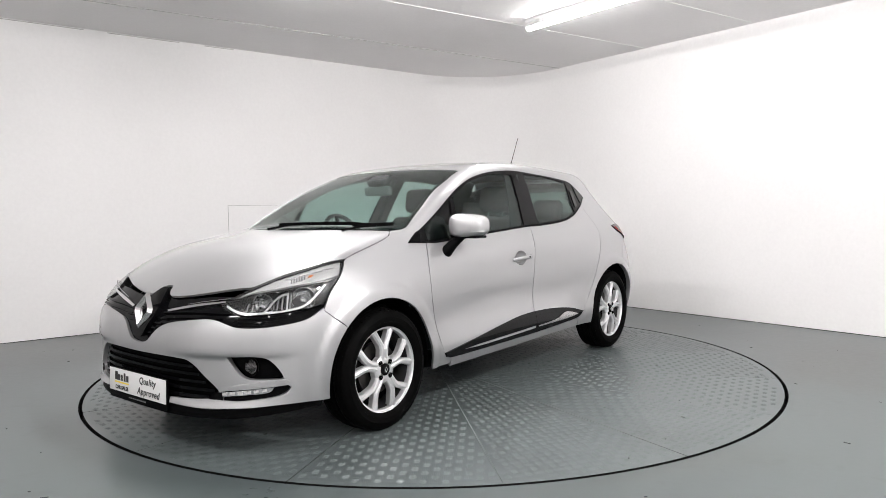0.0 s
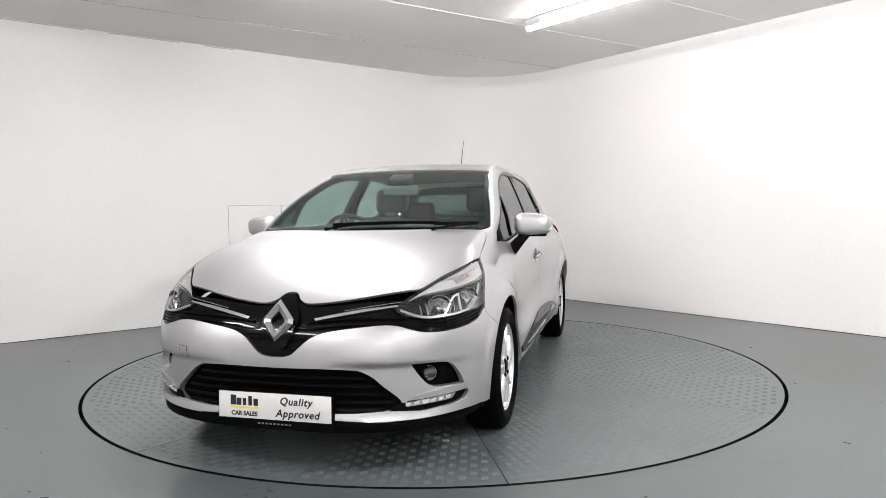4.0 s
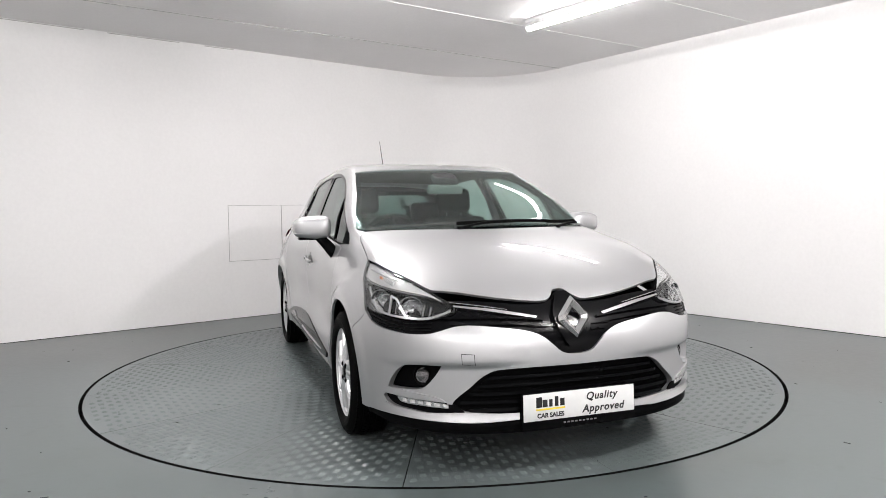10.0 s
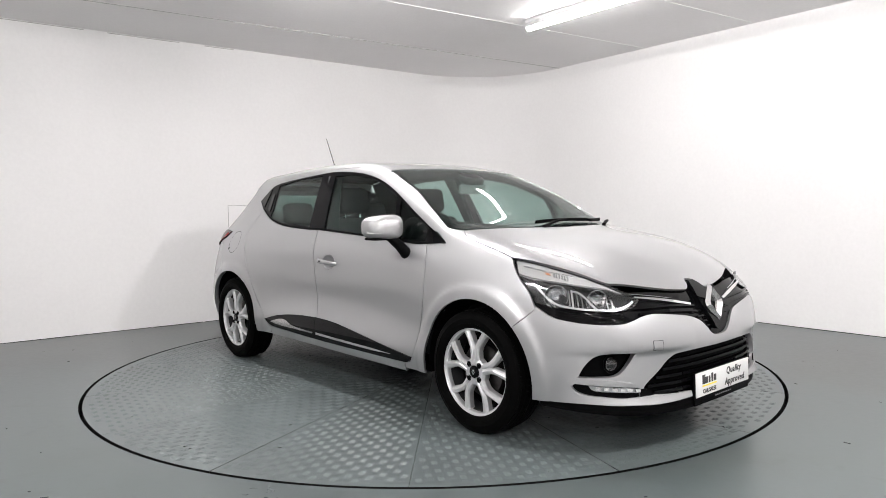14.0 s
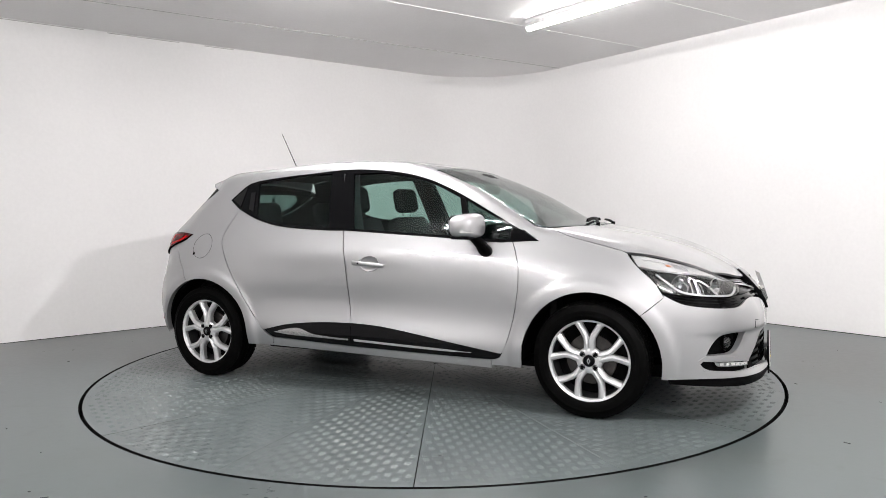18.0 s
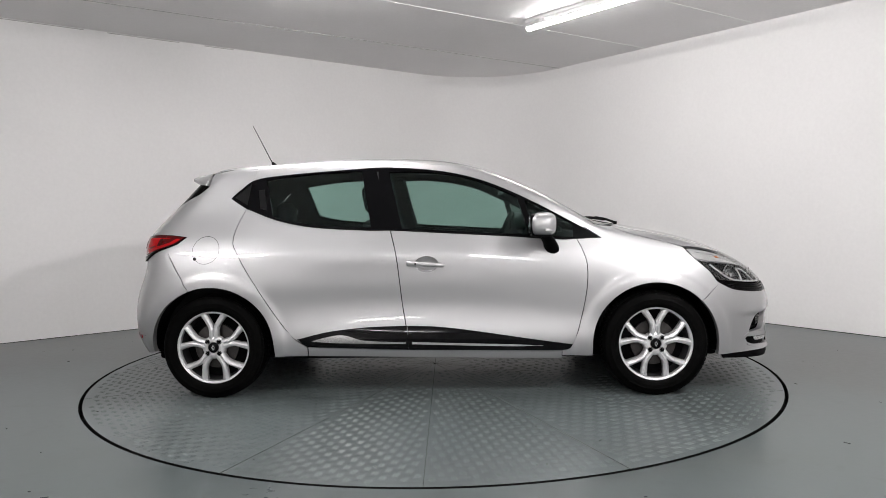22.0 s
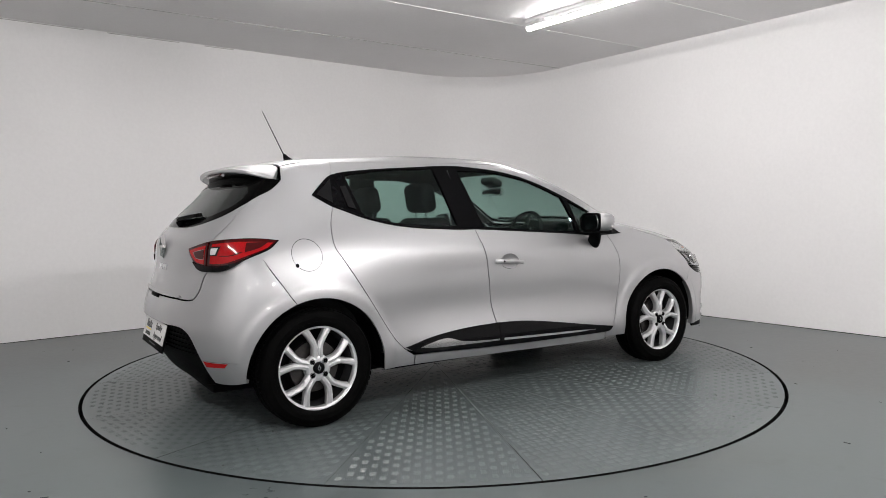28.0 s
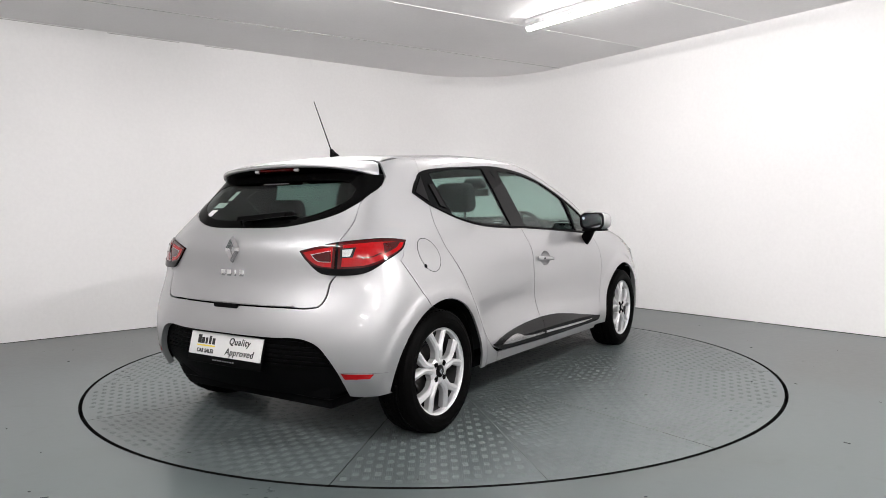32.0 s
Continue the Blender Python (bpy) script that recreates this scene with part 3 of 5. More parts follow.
# ---- the car ----
car = tagged(new("car"), "silver five-door hatchback car with alloy wheels", "car")
HUBS = 1.2945
ARCH_R = 0.364

# outlines on the right flank: (x, z)
DOOR_REAR = [(-1.126, 1.118), (-1.164, 1.017), (-1.175, .918), (-1.148, .859), (-1.035, .672), (-.878, .430), (-.802, .345)]
DOOR_MID = [(-.246, .978), (-.211, .84), (-.19, .674), (-.176, .541), (-.156, .427), (-.138, .285)]
DOOR_FRONT = [(.853, .918), (.881, .858), (.907, .760), (.898, .597), (.854, .400), (.815, .305)]
BELT = [(1.000, .918), (.786, .911), (.454, .935), (.121, .956), (-.214, .977), (-.383, .980), (-.721, 1.004), (-.930, 1.047), (-1.111, 1.114), (-1.229, 1.182)]
DLO_TOP = [(-1.179, 1.230), (-1.098, 1.292), (-.925, 1.321), (-.574, 1.347), (-.295, 1.361), (-.050, 1.346), (.124, 1.321), (.295, 1.276), (.464, 1.208), (.629, 1.126), (.792, 1.037), (.891, .982)]
# edges of the screen and the roof: (x, y) seen from above, right half
SCREEN_EDGE = [(.966, -.690), (.838, -.662), (.64, -.612), (.45, -.578), (.305, -.553)]
ROOF_EDGE = [(.305, -.553), (.1, -.550), (-.3, -.550), (-.7, -.548), (-1.08, -.540), (-1.36, -.525)]

# bonnet, roof, screen
hl_top = conv("front", [(-65.8, .860), (-54.9, .836), (-46.1, .800), (-38.1, .753)], "top")
bonnet_half = [(1.214, 0), (1.19, -.25), (1.135, -.455), (1.085, -.60), (1.066, -.662), (1.105, -.692), (1.177, -.707), (1.262, -.716), (1.40, -.730)] + hl_top + [(1.892, -.525), (1.956, -.362), (1.990, -.216), (2.003, -.095), (1.985, -.052), (1.955, -.026), (1.950, 0)]
skin("bonnet", "top", whole_top(bonnet_half), PAINT, car, "silver bonnet with a V-shaped front edge", res=0.03, gap=0.0025)
skin("roof", "top", whole_top([(.318, 0), (.312, -.38)] + ROOF_EDGE + [(-1.40, -.3), (-1.415, 0)]), PAINT, car, res=0.035, gap=0.0005)
skin("windscreen", "top", whole_top([(1.19, 0), (1.165, -.25), (1.111, -.455), (1.03, -.62)] + SCREEN_EDGE + [(.312, -.38), (.318, 0)]), GLASS_SCREEN, car, "clear green-tinted windscreen", res=0.04, thick=0.004, offset=-0.003, back=GLASS_SCREEN)
skin("screen_border", "top", whole_top([(1.185, 0), (1.16, -.25), (1.105, -.455), (1.03, -.61)] + [(x, y * 0.999) for x, y in SCREEN_EDGE] + [(.314, -.38), (.32, 0)]), FRIT, car, "black printed screen border", res=0.04, thick=0.001, offset=-0.008,
     holes=[whole_top([(1.14, 0), (1.115, -.25), (1.062, -.455), (.97, -.60), (.93, -.645), (.82, -.625), (.64, -.582), (.46, -.549), (.352, -.52), (.352, -.36), (.356, 0)])])
skin("scuttle", "top", whole_top([(1.30, 0), (1.27, -.25), (1.20, -.455), (1.10, -.60), (1.06, -.66), (1.0, -.68), (1.02, -.62), (1.10, -.455), (1.155, -.25), (1.18, 0)]), PLASTIC, car, "black plastic scuttle panel under the wipers", offset=-0.022, res=0.04)

# dark card with a pale caption inside the foot of the screen
card = skin("screen_card", "top", [(1.062, .20), (1.012, .195), (.985, .50), (1.030, .515)], LINING, car, "dark card with a pale caption behind the windscreen", offset=-0.016, res=0.04, thick=0.001, gap=0.0)
for k in range(13):
    y = .215 + k * .0215
    x = 1.022 - (y - .2) * .09
    skin("caption_bar", "top", [(x, y), (x, y + .013), (x - .010, y + .013), (x - .010, y)], PALE_INK, card, "pale caption mark", offset=-0.0145, res=0.02, thick=0.0006, gap=0.0)

# flanks
a_pillar = conv("top", SCREEN_EDGE[::-1], "side")
roof_line = conv("top", ROOF_EDGE[:5][::-1], "side")
both("side_frame", "side", [(-1.095, 1.296)] + roof_line + a_pillar[1:] + [(.90, .975 + .004)] + DLO_TOP[1:-1][::-1], PAINT, car, "silver roof rail and screen pillar", res=0.025, gap=0.0004)
wing = [(1.000, .918), (.853, .918)] + DOOR_FRONT[1:] + [(.80, .279), (.755, .269), (.755, .236), (.93, .236)] + arc(HUBS, .296, ARCH_R, 172, 44, 16) + [(1.556, .552), (1.664, .642)] + conv("front", [(-59.5, .714), (-63.4, .784), (-65.6, .832), (-66.5, .858)], "side") + conv("top", [(1.40, -.730), (1.262, -.716), (1.177, -.707), (1.105, -.692), (1.066, -.662)], "side") + conv("top", [(1.0, -.680), (.966, -.690)], "side") + [(.90, .985)]
both("wing", "side", wing, PAINT, car, "silver front wing", res=0.016, gap=0.0015)
CUP = [(-.030 + .066 * math.cos(q), .779 + .043 * math.sin(q)) for q in np.linspace(0, 2 * math.pi, 25)[:-1]]
both("handle_cup", "side", [(-.030 + (a + .030) * 1.01, .779 + (b - .779) * 1.01) for a, b in CUP], PAINT, car, "oval recess behind the handle", res=0.009, thick=0.003, gap=0.0,
     bulge=lambda p: -.017 * np.maximum(0, 1 - ((p[:, 0] + .030) / .066) ** 2 - ((p[:, 2] - .779) / .043) ** 2) ** 0.6)
both("front_door", "side", DOOR_FRONT + [(.77, .283), (.278, .287), (-.138, .293)] + DOOR_MID[::-1][1:] + [(-.214, .977), (.121, .956), (.454, .935), (.786, .911)], PAINT, car, "silver front door", res=0.028, gap=0.0028, holes=[CUP])
both("rear_door", "side", DOOR_MID + [(-.218, .294), (-.549, .306), (-.72, .318)] + DOOR_REAR[::-1] + [(-1.111, 1.114), (-.930, 1.047), (-.721, 1.004), (-.383, .980)], PAINT, car, "silver rear door", res=0.028, gap=0.0028)
both("sill", "side", [(-.73, .246), (-.73, .300), (-.549, .294), (-.218, .281), (.278, .273), (.753, .267), (.753, .218), (-.22, .236)], PAINT, car, "silver sill below the doors", res=0.03, gap=0.001)
quarter = conv("side", DOOR_REAR + [(-.735, .300), (-.735, .246), (-.925, .246)], "rear") + conv("side", arc(-HUBS, .296, ARCH_R, 6, 109.7, 16), "rear") + conv("side", [(-1.556, .863), (-1.522, .889), (-1.476, .951)], "rear") \
    + [(-55.5, .962), (-50.2, .966), (-40.6, .955), (-41.6, .975), (-44.9, 1.038), (-47.9, 1.130), (-51.5, 1.170), (-57.0, 1.212), (-60.5, 1.262)] + conv("top", [(-1.36, -.525), (-1.22, -.533), (-1.08, -.540)], "rear") + conv("side", [(-1.098, 1.294), (-1.179, 1.232), (-1.229, 1.182)], "rear")
both("rear_quarter", "rear", quarter, PAINT, car, "silver rear quarter panel", res=0.016, gap=0.0015)

# side glass with its black surround
PANES = {
    "front": [(-.175, .988), (-.262, 1.330), (-.050, 1.328), (.123, 1.305), (.295, 1.262), (.508, 1.168), (.575, .943), (.288, .958)],
    "quarter": [(.556, 1.148), (.70, 1.072), (.838, .996), (.835, .926), (.612, .935)],
    "rear": [(-.955, 1.068), (-1.018, 1.292), (-.749, 1.326), (-.433, 1.340), (-.362, .996), (-.723, 1.020), (-.885, 1.046)]}
both("window_surround", "side", BELT + DLO_TOP, BLACK, car, "gloss black window surround and pillar", res=0.02, gap=0.001, offset=0.0015, thick=0.02, holes=list(PANES.values()))
for place, pane in PANES.items():
    film = GLASS_REAR if place == "quarter" else GLASS
    both("window", "side", pane, film, car, "green-tinted side window", res=0.03, offset=-0.004, thick=0.004, gap=0.0, back=film)
both("hidden_handle", "side", [(-1.062, 1.228), (-1.022, 1.232), (-.992, 1.10), (-1.038, 1.112)], PANE_BLACK, car, "black handle set in the window corner", res=0.012, offset=0.0075)
both("corner_pane", "side", [(-1.205, 1.183), (-1.105, 1.272), (-1.118, 1.134)], PANE_BLACK, car, "black corner pane", res=0.015, offset=0.0065, thick=0.006)
both("divider", "side", [(.513, 1.172), (.548, 1.152), (.606, .932), (.578, .938)], PLASTIC, car, "black window divider", res=0.02, offset=0.004, thick=0.015)
both("belt_trim", "side", [(1.000, .920)] + BELT[1:9] + [(-1.105, 1.122), (-.928, 1.056), (-.721, 1.014), (-.383, .990), (-.214, .987), (.121, .966), (.454, .945), (.786, .921)], PLASTIC, car, "black weather strip", res=0.02, offset=0.005, thick=0.008)

# black lower door trims with a bright insert
both("door_trim", "side", [(-.1482, .420), (.049, .412), (.279, .384), (.541, .345), (.815, .306), (.800, .282), (.755, .272), (.278, .277), (-.1388, .284)], PIANO, car, "gloss black front door trim", res=0.025, offset=0.010, thick=0.016)
both("door_trim", "side", [(-.795, .350), (-.613, .390), (-.382, .413), (-.1488, .420), (-.1394, .284), (-.549, .299), (-.715, .311), (-.758, .328)], PIANO, car, "gloss black rear door trim", res=0.025, offset=0.010, thick=0.016)
both("trim_insert", "side", [(-.715, .338), (-.635, .358), (-.547, .371), (-.497, .366), (-.415, .343), (-.249, .332), (-.155, .330), (-.155, .318), (-.40, .322), (-.60, .327)], EMBLEM, car, "satin silver insert", res=0.015, offset=0.016, thick=0.006)
both("trim_insert", "side", [(-.118, .330), (.2, .320), (.50, .310), (.645, .301), (.50, .298), (.2, .306), (-.118, .316)], SATIN, car, "thin satin silver insert", res=0.015, offset=0.015, thick=0.005)

# front end
BUMPER_TOP = [(0, .487), (-4, .497), (-6.2, .527), (-9, .565), (-13, .590), (-20, .609), (-27, .621), (-30.5, .616), (-33, .603), (-36, .590), (-41.8, .588), (-48, .597), (-53, .614), (-57.4, .655)]
LOWER_MOUTH = [(-15.3, .234), (-15.3, .262), (-20.3, .264), (-28, .274), (-30.6, .290), (-30.4, .312), (-26.4, .373), (-23.6, .415), (-20.2, .438), (0, .440)]
FOG = [(-46.6, .356), (-45.0, .407), (-42.6, .447), (-39.4, .459), (-33.0, .459), (-34.4, .421), (-36.6, .376), (-38.5, .361), (-42.0, .357)]
SLOT = [(-48.1, .314), (-47.4, .326), (-44.6, .322), (-39.4, .316), (-31.9, .306), (-31.4, .268), (-36, .266), (-40, .272), (-44.6, .280), (-47.0, .294)]
half = BUMPER_TOP + conv("side", [(1.660, .640), (1.556, .552)], "front") + conv("side", arc(HUBS, .296, ARCH_R, 42, -10, 10), "front") + [(-57.1, .233), (-46, .240), (-35, .233), (-25, .228)] + LOWER_MOUTH
flip = lambda pts: [(-a, b) for a, b in pts]
skin("front_bumper", "front", whole(half), PAINT, car, "silver front bumper", thick=0.030, res=0.020, gap=0.0015, holes=[FOG, flip(FOG), SLOT, flip(SLOT)])
both("fog_recess", "front", [(a * 1.0 + (a + 37) * 0.06, b + (b - .41) * 0.08) for a, b in FOG], PLASTIC, car, "black fog lamp recess", offset=-0.050, res=0.02)
both("lamp_slot", "front", [(a + (a + 39) * 0.04, b + (b - .31) * 0.15) for a, b in SLOT], PLASTIC, car, "black daytime lamp slot", offset=-0.018, res=0.02)
both("running_light", "front", [(-44.4, .322), (-39.4, .316), (-32.2, .304), (-31.6, .282), (-38.1, .290), (-43.1, .298)], MESH_GREY, car, "clear daytime running light", offset=-0.003, res=0.012, thick=0.010)
for k in range(6):
    a, z = -41.9 + k * 1.95, .3075 - .0025 * k
    both("led", "front", [(a - .62, z + .007), (a + .62, z + .006), (a + .62, z - .006), (a - .62, z - .005)], CLEAR_LENS, car, "clear lamp segment", offset=0.0005, res=0.012, thick=0.003, gap=0.0)
both("bright_blade", "front", [(-48.9, .331), (-47.2, .352), (-44.6, .3555), (-41.3, .350), (-38.1, .344), (-34.5, .334), (-32.4, .318), (-32.2, .309), (-39.4, .318), (-44.6, .325), (-47.5, .327)], PAINT, car, "silver blade between fog lamp and daytime light", offset=0.006, res=0.010, thick=0.020)
both("slot_end", "front", [(-31.6, .304), (-29.8, .300), (-27.6, .268), (-31.6, .266)], PLASTIC, car, "black end of the lamp slot", offset=0.001, res=0.012, thick=0.006)
both("lip", "front", [(-47.6, .290), (-44.6, .278), (-40, .270), (-36, .264), (-31, .264), (-20.3, .2615), (-15.4, .2600), (-15.4, .2360), (-25.4, .230), (-34.8, .235), (-42, .250), (-47, .275)], PAINT, car, "silver bumper lip", offset=0.006, res=0.018, thick=0.01)
skin("lower_grille", "front", whole([(0, .452), (-21, .449), (-25, .425), (-29, .373), (-33, .300), (-30, .262), (-15, .20), (0, .20)]), PLASTIC, car, "black lower air intake", offset=-0.045, res=0.04)
for z, a in ((.405, 22.5), (.372, 24.5), (.338, 26.5), (.304, 29), (.275, 27)):
    skin("slat", "front", [(-a, z + .008), (a, z + .008), (a, z - .008), (-a, z - .008)], BLACK, car, "black grille bar", offset=-0.016, res=0.03, thick=0.02)
skin("air_dam", "front", whole([(0, .236), (-15, .233), (-25, .229), (-35, .234), (-46, .241), (-57, .234), (-56, .205), (-45, .195), (-30, .175), (0, .170)]), PLASTIC, car, "black lower air dam", offset=-0.012, res=0.035)
skin("tow_joint", "front", [(-28.47, .5112), (-25.53, .5082), (-25.33, .4608), (-28.27, .4668)], GAP, car, "fine joint round the tow-eye cover", offset=0.0004, res=0.015, thick=0.002, gap=0.0)
skin("tow_cover", "front", [(-28.4, .510), (-25.6, .507), (-25.4, .462), (-28.2, .468)], PAINT, car, "small square tow-eye cover", offset=0.0012, res=0.015, thick=0.003, gap=0.001)

GRILLE_TOP = [(0, .737), (-1.6, .732), (-3.3, .710), (-7.2, .692), (-14.5, .697), (-24, .713), (-32.9, .719)]
upper = GRILLE_TOP + [(-29.2, .683), (-31.6, .655), (-36.3, .639), (-41.8, .638), (-47.9, .646), (-53.2, .653), (-57.5, .664)] + BUMPER_TOP[::-1]
skin("upper_grille", "front", whole(upper), BLACK, car, "gloss black upper grille panel", offset=-0.012, res=0.025, gap=0.0)
for z0, z1, a0, a1 in ((.655, .645, 8, 33), (.632, .622, 8.5, 31)):
    both("slat", "front", [(-a0, z0 - .02), (-(a0 + a1) / 2, z0 - .004), (-a1, z0), (-a1, z1), (-(a0 + a1) / 2, z1 - .004), (-a0, z1 - .02)], BLACK, car, "black grille bar", offset=-0.001, res=0.02, thick=0.012)
for k, z in enumerate((.648, .634, .620)):
    both("slat", "front", [(-35.5, z - .012), (-42, z - .016), (-49, z - .008), (-55, z + .006), (-55, z), (-49, z - .014), (-42, z - .022), (-35.5, z - .018)], PLASTIC, car, "black ribbed strip below the headlight", offset=-0.005, res=0.02, thick=0.008)
both("bright_strip", "front", [(-9.4, .642), (-16.6, .664), (-22.9, .6805), (-31.2, .6955), (-31.2, .688), (-22.9, .6685), (-16.6, .651), (-10.0, .632)], CHROME, car, "chrome grille strip", offset=0.002, res=0.012, thick=0.012)
both("bright_strip", "front", [(-17.5, .6735), (-24, .6905), (-32.2, .7075), (-32.2, .7040), (-24, .6865), (-17.5, .6700)], CHROME, car, "thin chrome grille strip", offset=0.001, res=0.012, thick=0.012)


def emblem(at, size, tilt, parent, mat, face):
    """A hollow rhombus of bevelled bars."""
    w, h = size
    bm = bmesh.new()
    rings = []
    for s, d in ((1.0, 0.0), (0.78, 0.018), (0.46, 0.004), (0.42, -0.006)):
        rings.append([bm.verts.new((d * face, y * s, z * (s if s > .5 else s * 1.05))) for y, z in ((0, h / 2), (w * .5, h * .06), (w * .5, -h * .06), (0, -h / 2), (-w * .5, -h * .06), (-w * .5, h * .06))])
    for r0, r1 in zip(rings, rings[1:]):
        for i in range(6):
            j = (i + 1) % 6
            bm.faces.new((r0[i], r0[j], r1[j], r1[i]) if face > 0 else (r0[j], r0[i], r1[i], r1[j]))
    bmesh.ops.recalc_face_normals(bm, faces=bm.faces)
    bmesh.ops.transform(bm, matrix=pose(*at, 0, tilt, 0), verts=bm.verts)
    return part("emblem", bm, mat, parent, "chrome rhombus emblem", smooth=False)


for z, a in ((.606, 11.0), (.583, 9.2), (.560, 7.4), (.537, 6.0), (.516, 4.4)):
    skin("slat", "front", [(-a, z + .005), (a, z + .005), (a, z - .005), (-a, z - .005)], BLACK, car, "black grille bar", offset=-0.003, res=0.02, thick=0.012)
skin("emblem_shield", "front", whole([(0, .727), (-1.8, .724), (-3.4, .697), (-5.2, .645), (-4.7, .590), (-3.0, .530), (-1.6, .512), (0, .510)]), BLACK, car, "gloss black emblem shield", offset=0.010, res=0.02, thick=0.03)
emblem((2.090, 0, .632), (.142, .190), -18, car, EMBLEM, 1)

# headlights
HEAD = [(-65.8, .856), (-60, .848), (-54.9, .833), (-46.1, .797), (-38.1, .750), (-33.6, .719), (-29.6, .682), (-31.6, .658), (-36.3, .642), (-41.8, .641), (-47.9, .649), (-53.2, .656), (-57.4, .668), (-59.5, .716), (-63.4, .786), (-65.4, .832)]


def shrunk(pts, k, kz=None):
    c = np.mean(np.array(pts), 0)
    kz = kz or k
    return [(c[0] + (a - c[0]) * k, c[1] + (b - c[1]) * kz) for a, b in pts]


def ribbon(line, width):
    """The outline of an even band along a line in the front chart."""
    p = np.array(line) * flat_scale("front")
    d = np.gradient(p, axis=0)
    n = np.stack([-d[:, 1], d[:, 0]], 1) / np.linalg.norm(d, axis=1)[:, None] * width / 2
    return [tuple(q) for q in np.concatenate([p + n, (p - n)[::-1]]) / flat_scale("front")]


def bowl(name, at, r, depth, turn, mat, parent, label=""):
    """A round reflector that opens along +x, then turned."""
    bm = bmesh.new()
    prof = [(r * 1.06, 0.0), (r, 0.0), (r * .93, -depth * .35), (r * .7, -depth * .75), (r * .35, -depth * .95), (0.001, -depth)]
    lathe(bm, prof, 18 if mat is MESH_GREY else 28)
    bmesh.ops.transform(bm, matrix=pose(*at, *turn) @ pose(0, 0, 0, 0, 0, -90), verts=bm.verts)
    return part(name, bm, mat, parent, label, smooth=mat is not MESH_GREY)


for left in (False, True):
    s = 1 if left else -1
    housing = skin("headlight", "front", HEAD, LAMP_DARK, car, "clear headlight with chrome details", offset=-0.050, res=0.025, thick=0.01, left=left, gap=0.0)
    for a, z, r, lab in ((-41.4, .693, .050, "round main reflector"), (-52.2, .703, .052, "round dipped reflector")):
        q = lift("front", np.array([(a, z)]))
        nq = grad(q)[0]
        q = q[0] - nq * .022
        yaw = math.degrees(math.atan2(nq[1], nq[0])) * .7
        bowl("reflector", (q[0], -s * q[1], q[2]), r, .030, (0, 3, -s * yaw), MESH_GREY, housing, lab)
        q2 = q - nq * .006
        bowl("bulb_cap", (q2[0], -s * q2[1], q2[2]), .012, .010, (0, 3, -s * yaw), CHROME, housing)
    for outline, mat, off, lab in (
            ([(-65.0, .853), (-59.6, .8445), (-54.7, .8295), (-46.0, .794), (-38.2, .7475), (-34.0, .716), (-38.5, .739), (-45.9, .758), (-53.6, .771), (-59.1, .782), (-63.6, .797)], CLEAR_LENS, -0.011, "silvered indicator section"),
            ([(-55.0, .806), (-53.8, .803), (-53.5, .795), (-54.7, .797)], ORANGE, -0.006, "amber indicator bulb"),
            ([(-63.9, .794), (-59.1, .778), (-53.6, .768), (-45.9, .755), (-38.6, .737), (-33.5, .710), (-38.6, .730), (-45.9, .746), (-53.6, .759), (-59.1, .769), (-63.7, .785)], LAMP_DARK, -0.014, "dark divider"),
            ([(-58.0, .752), (-62.4, .766), (-58.6, .716), (-57.2, .672), (-54.2, .672), (-55.4, .706)], LAMP_DARK, -0.016, "dark outer chamber"),
            (ribbon([(-58.5, .757), (-55.9, .718), (-53.2, .680), (-50.8, .664), (-47.9, .657), (-45.8, .653), (-41.2, .651), (-37.2, .650), (-34.2, .662), (-31.5, .681)], .0085), SATIN, -0.008, "curved silver light guide"),
            (ribbon([(-47.8, .728), (-46.5, .727), (-44.7, .706), (-43.4, .680), (-42.1, .656)], .0075), SATIN, -0.010, "curved silver light guide"),
            (ribbon([(-48.0, .737), (-47.7, .656)], .0060), SATIN, -0.012, "silver light guide"),
            (ribbon([(-63.4, .790), (-59.1, .776), (-53.6, .766), (-45.9, .753), (-38.6, .735)], .0030), CHROME, -0.010, "thin chrome line")):
        skin("lamp_detail", "front", outline, mat, housing, lab, offset=off, res=0.012, thick=0.005, left=left, gap=0.0)
    for k, (a, z0, z1) in enumerate(((-36.6, .672, .712), (-38.2, .668, .722), (-46.6, .664, .738), (-45.4, .664, .742), (-48.8, .668, .744), (-57.0, .690, .748), (-58.4, .704, .752))):
        skin("lamp_detail", "front", [(a - .20, z0), (a + .20, z0), (a + .08, z1), (a - .32, z1)], LAMP_CHROME if k % 2 else MESH_GREY, housing, "upright chrome flute", offset=-0.038 + .003 * (k % 3), res=0.015, thick=0.004, left=left, gap=0.0)
    for k in range(5):
        a = -62 + k * 4.0
        skin("lamp_detail", "front", [(a, .832 - k * .010), (a + 3.2, .825 - k * .011), (a + 3.2, .8215 - k * .011), (a, .8285 - k * .010)], CHROME, housing, "fine chrome rib", offset=-0.008, res=0.015, thick=0.003, left=left, gap=0.0)
    for k in range(6):
        a = -52.6 + k * .75
        skin("lamp_detail", "front", [(a, .806 - k * .003), (a + .4, .805 - k * .003), (a + .4, .786 - k * .003), (a, .787 - k * .003)], CHROME, housing, "small upright lens rib", offset=-0.008, res=0.01, thick=0.003, left=left, gap=0.0)
    skin("lens", "front", HEAD, LENS, housing, "clear plastic lens", offset=0.0, res=0.025, thick=0.003, left=left, gap=0.002, back=LENS)
